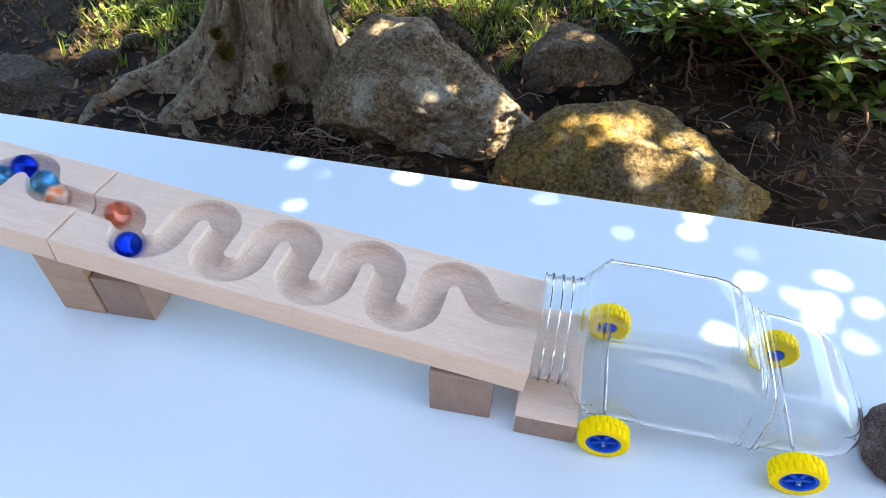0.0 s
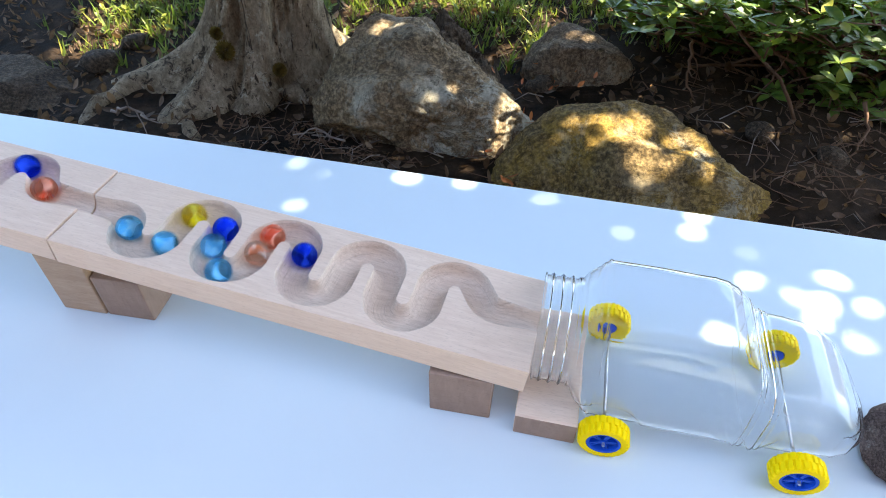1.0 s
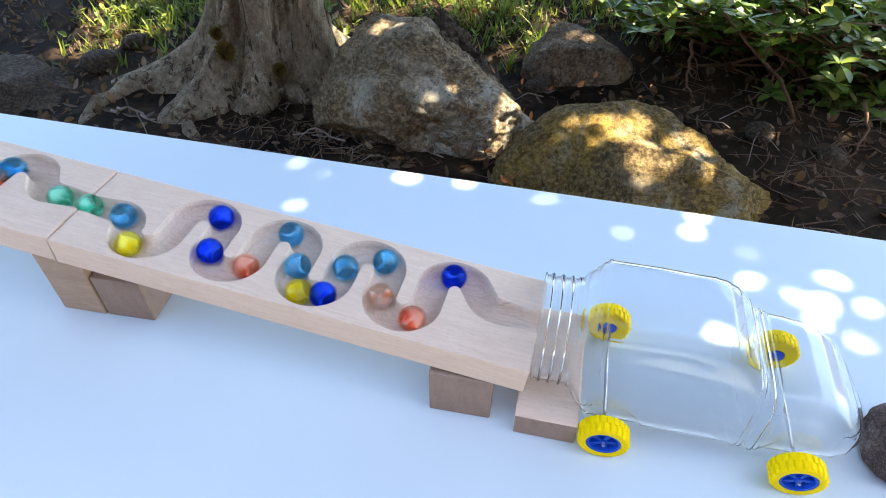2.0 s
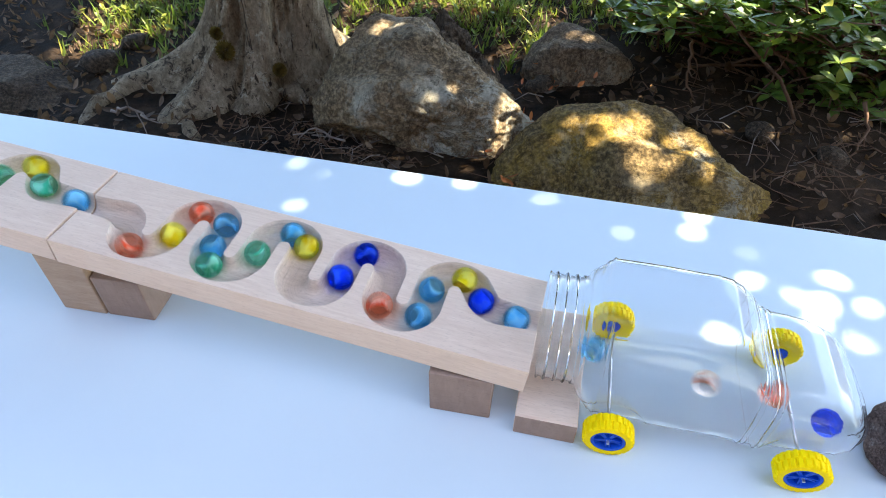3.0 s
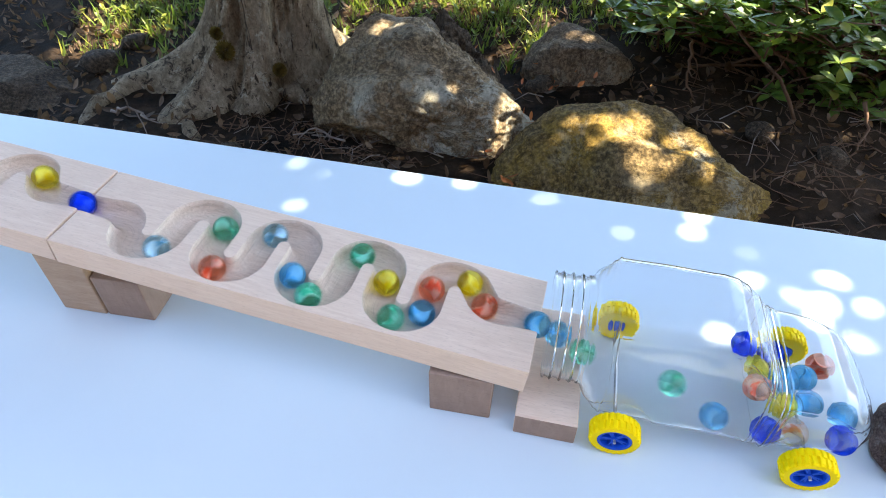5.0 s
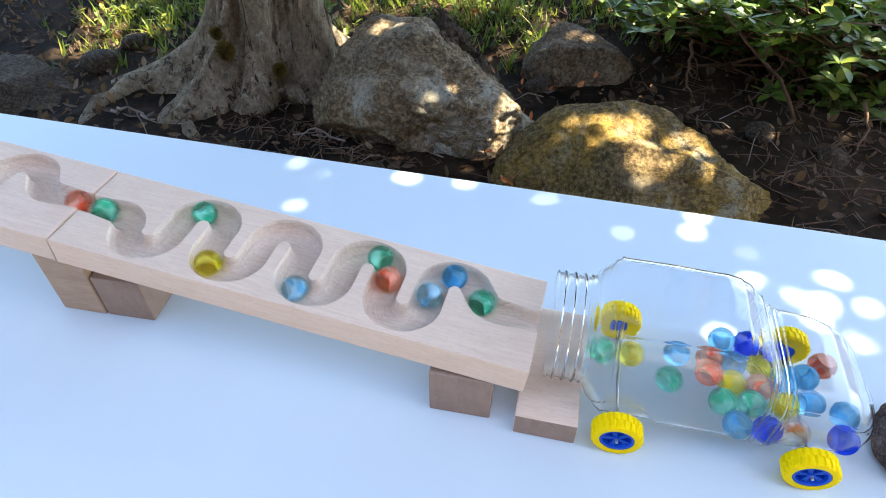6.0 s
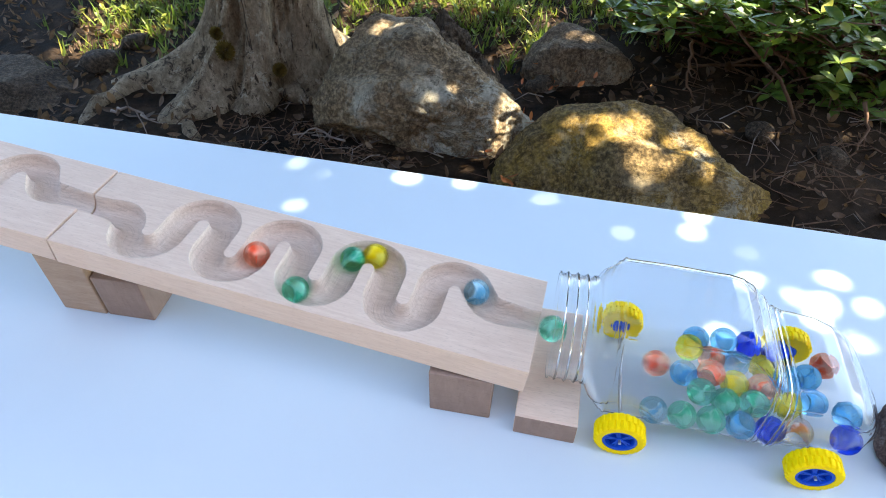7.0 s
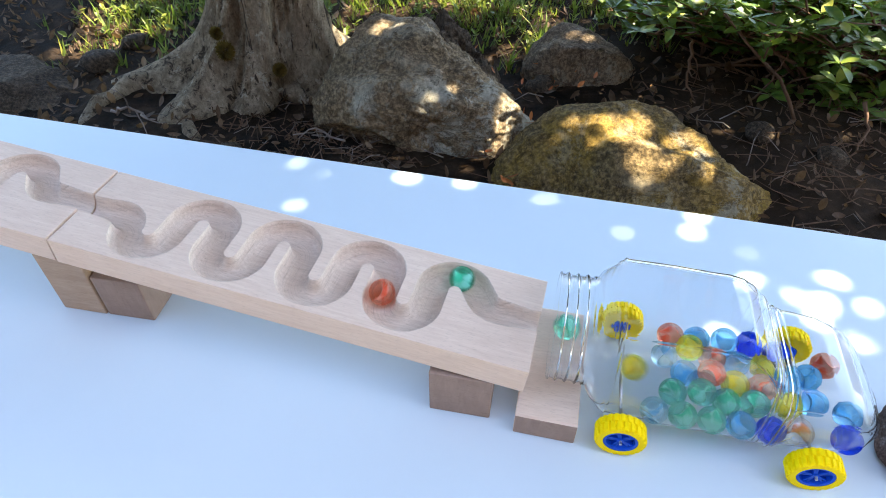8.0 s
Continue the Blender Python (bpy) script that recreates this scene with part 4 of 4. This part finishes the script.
bent_twig([(0.534, 1.27, -0.245), (0.532, 1.25, -0.284), (0.532, 1.24, -0.332), (0.566, 1.2, -0.379)], 0.0042, 40, TWIG, "brown bare twig hanging from the shrub", 3)
bent_twig([(0.45, 1.34, -0.342), (0.542, 1.3, -0.373), (0.611, 1.26, -0.383), (0.66, 1.22, -0.373)], 0.0026, 41, TWIG, "thin bare brown twig low in the shrub", 2)
bent_twig([(0.66, 1.22, -0.373), (0.7, 1.22, -0.324), (0.728, 1.24, -0.279), (0.737, 1.26, -0.238)], 0.003, 42, TWIG, "curved bare brown twig under the shrub leaves", 2)
bent_twig([(0.546, 0.98, -0.366), (0.593, 0.97, -0.369), (0.626, 0.97, -0.355), (0.672, 0.98, -0.352)], 0.0028, 43, DEAD, "pale bare forked twig lying beside the mossy boulder", 5)
bent_twig([(0.612, 0.97, -0.361), (0.617, 0.93, -0.364), (0.573, 0.88, -0.373)], 0.0022, 44, DEAD, "short pale dry twig lying beside the mossy boulder", 3)
bent_twig([(0.837, 1.1, -0.291), (0.842, 1.06, -0.331), (0.795, 1.0, -0.356)], 0.0045, 45, TWIG, "upright bare brown stem at the edge of the shrub", 2)
bent_twig([(-0.661, 1.09, -0.306), (-0.623, 1.09, -0.301), (-0.593, 1.07, -0.304), (-0.558, 1.05, -0.304)], 0.0034, 46, DEAD, "pale bleached twig lying over the tree roots", 3)
bent_twig([(-0.19, 1.02, -0.33), (-0.249, 1.05, -0.327), (-0.29, 1.03, -0.324)], 0.0024, 47, DEAD, "pale dry twig on the soil under the boulder", 3)
branch("bare_twig", (1.15, 1.00, -0.34), (-0.9, 0.1, 0.2), 0.40, 0.0030, 29, TWIG, "thin brown twig lying on the soil")


def build_grass():
    rnd = random.Random(77)
    pieces = []
    patches = [(-0.74, 1.85, 0.22, 20), (-0.10, 1.80, 0.22, 24), (0.15, 1.95, 0.25, 22), (0.25, 1.66, 0.14, 9), (0.55, 1.85, 0.22, 20), (-0.62, 1.62, 0.14, 10), (0.95, 1.95, 0.25, 30), (0.22, 1.42, 0.06, 8)]
    for cx, cy, sp, n in patches:
        for _ in range(n):
            x, y = rnd.gauss(cx, sp * 0.6), rnd.gauss(cy, sp * 0.6)
            if math.hypot(x - TREE.x, y - TREE.y) < 0.2:
                continue
            z = ground_height(x, y) - 0.004
            for b in range(rnd.randrange(4, 9)):
                a, ln, w = rnd.uniform(0, 6.3), rnd.uniform(0.04, 0.11), rnd.uniform(0.003, 0.008)
                lean = rnd.uniform(0.3, 1.1)
                d = Vector((math.cos(a), math.sin(a), 0))
                s = Vector((-d.y, d.x, 0)) * w / 2
                vs = []
                for k in range(4):
                    f = k / 3
                    p = Vector((x, y, z)) + d * ln * lean * f * f + Vector((0, 0, ln * f * (1 - 0.35 * lean * f)))
                    k_ = (1 - f * f) * 0.95 + 0.05
                    vs += [p - s * k_, p + s * k_]
                pieces.append((vs, [(0, 1, 3, 2), (2, 3, 5, 4), (4, 5, 7, 6)]))
    for cx, cy, sx, sy, n in ((-0.74, 1.64, 0.11, 0.14, 330), (-0.20, 1.78, 0.14, 0.12, 300), (0.28, 1.80, 0.25, 0.14, 600), (0.12, 1.60, 0.06, 0.08, 120), (0.55, 1.75, 0.14, 0.12, 300)):
        for _ in range(n):
            x, y = rnd.gauss(cx, sx), rnd.gauss(cy, sy)
            if math.hypot(x - TREE.x, y - TREE.y) < 0.2:
                continue
            z = ground_height(x, y) - 0.002
            for b in range(4):
                a, ln = rnd.uniform(0, 6.3), rnd.uniform(0.012, 0.042)
                d = Vector((math.cos(a), math.sin(a), 0))
                w = Vector((-d.y, d.x, 0)) * rnd.uniform(0.0015, 0.004)
                p = Vector((x, y, z)) + d * rnd.uniform(0, 0.012)
                pieces.append(([p - w, p + w, p + d * ln * 0.6 + Vector((0, 0, ln))], [(0, 1, 2)]))
    v, f = join(pieces)
    tagged(obj("grass", from_arrays("grass", v, f), GRASS), "patchy green grass and weeds behind the rocks", "grass", kind="stuff")
    # low weeds with round leaves
    lf = leaf_mesh("weed", 0.03, 0.016, 0.1, 9)
    lv, lfc = [p.co.copy() for p in lf.vertices], [tuple(q.vertices) for q in lf.polygons]
    pieces = []
    for _ in range(640):
        x, y = rnd.uniform(-0.95, 1.2), rnd.uniform(1.45, 2.4)
        z = ground_height(x, y)
        for k in range(5):
            m = Matrix.Translation((x, y, z + rnd.uniform(0.002, 0.03))) @ Matrix.Rotation(rnd.uniform(0, 6.3), 4, "Z") @ Matrix.Rotation(-rnd.uniform(0, 0.8), 4, "Y") @ Matrix.Scale(rnd.uniform(0.35, 0.8), 4)
            pieces.append(([m @ p for p in lv], lfc))
    v, f = join(pieces)
    tagged(obj("weeds", from_arrays("weeds", v, f), GRASS), "small broad-leaved green weeds on the soil", "weeds", kind="stuff")


build_grass()


def moss_tuft(place, r, seed):
    rnd = random.Random(seed)
    pieces = []
    for _ in range(1500):
        d = Vector((rnd.gauss(0, 1), rnd.gauss(0, 1), rnd.gauss(0, 1))).normalized()
        p = rnd.uniform(0.6, 1) * Vector((d.x * r, d.y * r * 0.7, d.z * r * 1.1))
        e = (d + Vector((rnd.gauss(0, 0.4), rnd.gauss(0, 0.4), rnd.gauss(0, 0.4)))).normalized()
        s = d.orthogonal().normalized() * 0.0012
        q = p * 0.75
        pieces.append(([q - s, q + s, p + e * 0.005], [(0, 1, 2)]))
    v, f = join(pieces)
    ob = obj("moss_tuft", from_arrays("moss_tuft", v, f), MOSS)
    ob.matrix_basis = Matrix.Translation(place)
    tagged(ob, "brown green moss tuft on the tree bark", "moss", "moss tufts")


moss_tuft((-0.452, 1.222, -0.245), 0.019, 1)
moss_tuft((-0.468, 1.24, -0.215), 0.011, 2)
moss_tuft((-0.345, 1.215, -0.285), 0.013, 3)

# ---------------------------------------------------------------- marbles
R_MARBLE = 0.0085
MARBLE_H = -GROOVE_DEPTH + R_MARBLE + 0.0002
# glass, (seconds, mm along the groove), (seconds, x, y in the car, mm), resting place in the car (mm)
RUNS = [
    ('blue', [(0.0, 66), (0.5, 174), (1.0, 288), (1.5, 401), (1.7, 448)], [(3.0, 72, -15)], (74, -28, 24)),
    ('red', [(0.0, 23), (0.5, 155), (1.0, 250), (1.5, 358), (1.7, 399)], [(3.0, 44, 0)], (73, 26, 24)),
    ('amber', [(0.0, -22), (0.5, 124), (1.0, 232), (1.5, 320), (1.7, 365)], [(3.0, 3, -1)], (47, -28, 24)),
    ('cyan', [(0.0, -45), (0.5, 95), (1.0, 200), (1.5, 302), (1.7, 343), (2.8, 558), (2.9, 585)], [(3.0, -69, 3)], (60, -5, 24)),
    ('blue', [(0.0, -74), (0.5, 67), (1.0, 156), (1.5, 235), (1.7, 277), (2.8, 503), (3.0, 544)], [(3.5, 11, 13)], (44, 30, 24)),
    ('cyan', [(0.0, -91), (0.5, 8), (1.0, 173), (1.5, 263), (1.7, 306), (2.8, 528), (3.0, 571)], [], (46, 6, 29)),
    ('yellow', [(0.5, -14), (1.0, 123), (1.5, 219), (1.7, 260), (2.8, 488), (3.0, 523)], [(3.5, -21, 0)], (44, -10, 24)),
    ('cyan', [(0.5, -53), (1.0, 92), (1.5, 193), (1.7, 239), (2.8, 450), (3.0, 495)], [(3.5, -64, 5)], (60, 14, 24)),
    ('cyan', [(0.5, -65), (1.0, 42), (1.5, 159), (1.7, 203), (2.8, 421), (3.0, 471), (3.5, 585)], [], (79, -10, 24)),
    ('red', [(1.0, -37), (1.5, 114), (1.7, 152), (2.8, 402), (3.0, 440), (3.5, 535)], [(4.0, -24, 8)], (30, 0, 25)),
    ('blue', [(1.0, -72), (1.5, 67), (1.7, 114), (2.8, 342), (3.0, 386), (3.5, 489)], [(4.0, -83, 5)], (25, 30, 30)),
    ('blue', [(1.5, -10), (1.7, 64), (2.8, 318), (3.0, 358), (3.5, 456), (4.0, 572)], [(4.5, 25, -22)], (31, -30, 24)),
    ('yellow', [(1.5, -55), (1.7, -5), (2.8, 242), (3.0, 280), (3.5, 399), (4.0, 506)], [(4.5, -60, 5)], (34, 17, 24)),
    ('cyan', [(1.5, -76), (1.7, -40), (2.8, 223), (3.0, 264), (3.5, 367), (4.0, 460), (4.5, 564)], [], (14, -30, 24)),
    ('green', [(1.5, -94), (1.7, -60), (2.8, 184), (3.0, 232), (3.5, 321), (4.0, 429), (4.5, 532), (4.7, 585)], [], (23, -15, 27)),
    ('green', [(1.7, -87), (2.8, 146), (3.0, 191), (3.5, 302), (4.0, 403), (4.5, 513), (4.7, 549)], [], (7, -15, 24)),
    ('cyan', [(2.9, 151), (3.0, 174), (3.5, 279), (4.0, 381), (4.5, 493), (4.7, 532)], [], (17, 17, 24)),
    ('cyan', [(2.8, 119), (3.0, 152), (3.5, 253), (4.0, 359), (4.5, 472), (4.7, 517)], [], (9, 30, 30)),
    ('red', [(2.8, 99), (3.0, 128), (3.5, 233), (4.0, 340), (4.5, 445), (4.7, 481)], [], (-2, 0, 31)),
    ('yellow', [(2.8, 33), (3.0, 101), (3.5, 206), (4.0, 313), (4.5, 413), (4.7, 460)], [], (14, 0, 24)),
    ('red', [(2.8, -4), (3.0, 67), (3.5, 184), (4.0, 280), (4.5, 386), (4.7, 428)], [], (1, 16, 26)),
    ('cyan', [(2.8, -52), (3.0, -8), (3.5, 133), (4.0, 247), (4.5, 368), (4.7, 407)], [(6.0, -19, 17)], (-8, 30, 27)),
    ('green', [(2.8, -74), (3.0, -41), (3.5, 101), (4.0, 227), (4.5, 340), (4.7, 385)], [(6.0, -25, -5)], (-3, -30, 24)),
    ('yellow', [(3.0, -66), (3.5, 65), (4.0, 183), (4.5, 306), (4.7, 355), (5.8, 585)], [(6.0, -49, 10)], (-15, 16, 33)),
    ('green', [(3.0, -91), (3.5, 6), (4.0, 140), (4.5, 257), (4.7, 312), (5.8, 561)], [(6.0, -69, -1)], (-9, -15, 30)),
    ('green', [(3.5, -29), (4.0, 120), (4.5, 238), (4.7, 272), (5.8, 498), (6.0, 545)], [], (-20, -30, 24)),
    ('cyan', [(3.5, -80), (4.0, 64), (4.5, 180), (4.7, 234), (5.8, 483), (6.0, 516)], [(6.5, -38, -1)], (-17, 2, 24)),
    ('pale', [(3.5, -90), (4.0, -16), (4.5, 129), (4.7, 179), (5.8, 443), (6.0, 490), (6.3, 552)], [(6.5, -96, 13)], (-37, -30, 24)),
    ('red', [(4.0, -52), (4.5, 99), (4.7, 133), (5.8, 375), (6.0, 417), (6.5, 528)], [(7.0, -34, 6)], (-25, 30, 27)),
    ('green', [(4.0, -96), (4.5, 6), (4.7, 72), (5.8, 354), (6.0, 396), (6.5, 501), (6.96, 585)], [], (-25, -14, 24)),
    ('pale', [(4.5, -29), (4.7, 16), (5.8, 274), (6.0, 319), (6.5, 430), (7.0, 536)], [], (-29, 14, 24)),
    ('blue', [(4.7, -78)], [], None),
    ('yellow', [(5.8, 149), (6.0, 189), (6.5, 298), (7.0, 392), (7.5, 503)], [(8.0, -49, 0)], None),
    ('green', [(5.8, 80), (6.0, 130), (6.5, 258), (7.0, 376), (7.5, 485), (7.9, 571)], [(8.0, -95, 10)], None),
    ('green', [(5.8, -38), (6.0, 13), (6.5, 228), (7.0, 320), (7.5, 422), (8.0, 521)], [], None),
    ('red', [(5.8, -55), (6.0, -6), (6.5, 131), (7.0, 231), (7.5, 328), (8.0, 429)], [], None),
]


def marble_mesh():
    bm = bmesh.new()
    bmesh.ops.create_uvsphere(bm, u_segments=32, v_segments=20, radius=R_MARBLE)
    return mesh_of(bm, "glass_ball", True)


def swirl_mesh():
    """A thin twisted ribbon inside the ball."""
    vs, fs = [], []
    n = 20
    cols = (-0.72, -0.36, 0.0, 0.36, 0.72)
    for i in range(n + 1):
        f = i / n * 2 - 1
        z = f * R_MARBLE * 0.84
        w = R_MARBLE * math.sqrt(max(0.0, 1 - f * f * 0.97))
        a = f * 1.25
        for q in cols:
            t = 0.00035 * (1.05 - abs(q))
            for side in (-1, 1):
                vs.append((w * q * math.cos(a) - side * t * math.sin(a), w * q * math.sin(a) + side * t * math.cos(a), z))
    m = 2 * len(cols)
    for i in range(n):
        o = i * m
        for k in range(0, m - 2, 2):
            fs.append((o + k, o + k + 2, o + m + k + 2, o + m + k))
            fs.append((o + k + 3, o + k + 1, o + m + k + 1, o + m + k + 3))
        fs.append((o + m - 2, o + m - 1, o + 2 * m - 1, o + 2 * m - 2))
        fs.append((o + 1, o, o + m, o + m + 1))
    return from_arrays("swirl", vs, fs, True)


def build_marbles():
    out = []
    ball, vane = {}, {}
    for colour, (glass_m, swirl_m, label) in MARBLES.items():
        ball[colour] = marble_mesh()
        ball[colour].materials.append(glass_m)
        vane[colour] = swirl_mesh()
        vane[colour].materials.append(swirl_m)
    for run in RUNS:
        m = new("marble")
        obj("glass_ball", ball[run[0]], None, m)
        obj("swirl", vane[run[0]], None, m, label="coloured vane inside the glass")
        tagged(m, MARBLES[run[0]][2], "marble", "marbles")
        out.append(m)
    return out


MARBLE_OBJECTS = build_marbles()


def groove_point(s):
    """World place of a marble's centre s metres along the groove; negative is upstream."""
    k = 0
    while s < 0:
        s += GROOVE_LEN
        k += 1
    u, v = float(np.interp(s, GS, GU)), float(np.interp(s, GS, GV))
    over = max(0.0, s - GROOVE_LEN)
    return TRACK @ Vector((u + over - k * (BLOCK_L + 0.0013), v, MARBLE_H + 0.0006 * k))


def monotone(keys):
    """A smooth rising curve through (t, value) keys; returns a function."""
    t = np.array([k[0] for k in keys], float)
    y = np.array([k[1] for k in keys], float)
    if len(t) < 2:
        return lambda x: float(y[0])
    h, d = np.diff(t), np.diff(y) / np.diff(t)
    m = np.concatenate(([d[0]], [0 if a * b <= 0 else 2 * a * b / (a + b) for a, b in zip(d, d[1:])], [d[-1]]))

    def value(x):
        if x <= t[0]:
            return float(y[0] + m[0] * (x - t[0]))
        if x >= t[-1]:
            return float(y[-1] + m[-1] * (x - t[-1]))
        i = int(np.searchsorted(t, x) - 1)
        f = (x - t[i]) / h[i]
        return float(y[i] * (1 + 2 * f) * (1 - f) ** 2 + m[i] * h[i] * f * (1 - f) ** 2 + y[i + 1] * f * f * (3 - 2 * f) + m[i + 1] * h[i] * f * f * (f - 1))

    return value


SPEED = 0.225


def marble_track(index, run):
    """A function of time that gives the marble's centre."""
    colour, keys, stops, rest = run
    keys = [(t, s / 1000) for t, s in keys]
    queue = -0.16 - 0.0178 * index
    t0, s0 = keys[0]
    lead = t0 - (s0 - queue) / 0.26
    if lead > 0:
        keys = [(0.0, queue), (lead, queue), (lead + 0.15, queue + 0.03)] + keys if lead + 0.15 < t0 - 0.1 else [(0.0, queue), (lead, queue)] + keys
        keys = [k for i, k in enumerate(keys) if i == 0 or k[0] > keys[i - 1][0]]
    elif t0 > 0:
        keys = [(0.0, s0 - 0.26 * t0)] + keys
    curve = monotone(keys)
    tl, sl = keys[-1]
    leave = tl + max(0.0, GROOVE_LEN - sl) / SPEED
    if sl > 0.584:
        leave = tl
    if stops and stops[0][0] - leave < 0.06 and sl < 0.584:
        leave = max(tl + 0.02, stops[0][0] - 0.10)
    end = max(0.0, GROOVE_LEN - sl) / max(0.02, leave - tl)

    def rolling(t):
        if t <= tl:
            return groove_point(curve(t))
        return groove_point(min(GROOVE_LEN, sl + end * (t - tl)))

    if index == 31:  # the blue one that leaps out of the first bend and rolls over the board
        def jumping(t):
            up, down = 5.26, 5.46
            s = -0.078 + 0.25 * (t - 4.7)
            if t <= up:
                return groove_point(curve(t) if t < 4.7 else s)
            a = groove_point(-0.078 + 0.25 * (up - 4.7))
            b, c = Vector((-0.122, 0.235, R_MARBLE)), Vector((-0.0527, 0.1723, R_MARBLE))
            if t <= down:
                f = (t - up) / (down - up)
                p = a.lerp(b, f)
                p.z = a.z + (b.z - a.z) * f * f + 0.016 * 4 * f * (1 - f) * (1 - 0.3 * f)
                return p
            v = (c - b) / (5.8 - down)
            x = t - down
            return b + v * (x if x < 0.7 else 0.7 + 0.35 * (1 - math.exp(-(x - 0.7) / 0.35)))
        return jumping
    if leave >= 8.0:
        return rolling

    # in the car: drop from the lip into the neck, roll to the resting place
    path = []
    seen = [(t, x, y) for t, x, y in stops if t > leave + 0.03]
    inlet = (leave + 0.13, -0.084, 0.001)
    if not seen or seen[0][0] > inlet[0] + 0.08:
        path.append(inlet)
    path += [(t, x / 1000, y / 1000) for t, x, y in seen]
    if rest:
        lt, lx, ly = path[-1]
        gap = math.hypot(rest[0] / 1000 - lx, rest[1] / 1000 - ly)
        path.append((lt + max(0.12, gap / 0.28), rest[0] / 1000, rest[1] / 1000))
    floor = (rest[2] if rest else 24) / 1000

    def inside(t):
        a = car_pose(leave).inverted() @ groove_point(GROOVE_LEN)
        nodes = [(leave, a.x, a.y)] + path
        if t >= nodes[-1][0]:
            x, y = nodes[-1][1:]
            if not rest:
                (ta, xa, ya), (tb, xb, yb) = nodes[-2:]
                x, y = xb + (xb - xa) / (tb - ta) * (t - tb), yb + (yb - ya) / (tb - ta) * (t - tb)
        else:
            i = max(k for k in range(len(nodes)) if nodes[k][0] <= t)
            (ta, xa, ya), (tb, xb, yb) = nodes[i], nodes[i + 1]
            f = (t - ta) / (tb - ta)
            if i == len(nodes) - 2 and rest:
                f = 1 - (1 - f) ** 1.5
            x, y = xa + (xb - xa) * f, ya + (yb - ya) * f
        base = 0.0305 if x < -0.072 else (0.0305 + (0.024 - 0.0305) * smooth01((x + 0.072) / 0.008))
        if rest and t > nodes[-2][0]:
            base += (floor - 0.024) * smooth01((t - nodes[-2][0]) / max(0.05, nodes[-1][0] - nodes[-2][0]))
        z = max(base, a.z - 0.5 * 9.81 * 0.45 * (t - leave) ** 2)
        return car_pose(t) @ Vector((x, y, z))

    return lambda t: rolling(t) if t <= leave else inside(t)


def rolled_rows(place, seed):
    """Rows of poses, with the ball rolling along its way."""
    rnd = random.Random(seed)
    q = Euler((rnd.uniform(0, 6.3), rnd.uniform(0, 6.3), rnd.uniform(0, 6.3))).to_quaternion()
    rows, last = [], place(0.0)
    kept = None
    n = int(8.0 * FPS)
    for i in range(n + 1):
        t = i / FPS
        p = place(t)
        d = p - last
        flat = Vector((d.x, d.y, 0))
        if flat.length > 1e-6:
            axis = Vector((-flat.y, flat.x, 0)).normalized()
            q = Matrix.Rotation(min(1.35, flat.length / R_MARBLE), 3, axis).to_quaternion() @ q
        still = d.length < 1e-6
        if not still and kept is not None:
            rows.append(kept)
        row = (t, Matrix.Translation(p) @ q.to_matrix().to_4x4())
        kept = row if still and 0 < i < n else None
        if kept is None:
            rows.append(row)
        last = p
    return rows


def motions():
    walk(CAR, [(t, car_pose(t)) for t, *_ in CAR_ROWS])
    for w, side in WHEELS:
        home = w.matrix_basis.copy()
        rows = []
        for t, dx, dy, _ in CAR_ROWS:
            turn = math.degrees(dx / 1000 / WHEEL_R)
            rows.append((t, home @ pose(0, 0, 0, 0, turn if side < 0 else -turn, 0)))
        walk(w, rows)
    home = STONE.matrix_basis.copy()
    walk(STONE, [(t, Matrix.Translation((dx / 1000, dy / 1000, 0)) @ home) for t, dx, dy, _ in CAR_ROWS])
    for i, (m, run) in enumerate(zip(MARBLE_OBJECTS, RUNS)):
        walk(m, rolled_rows(marble_track(i, run), i))


motions()
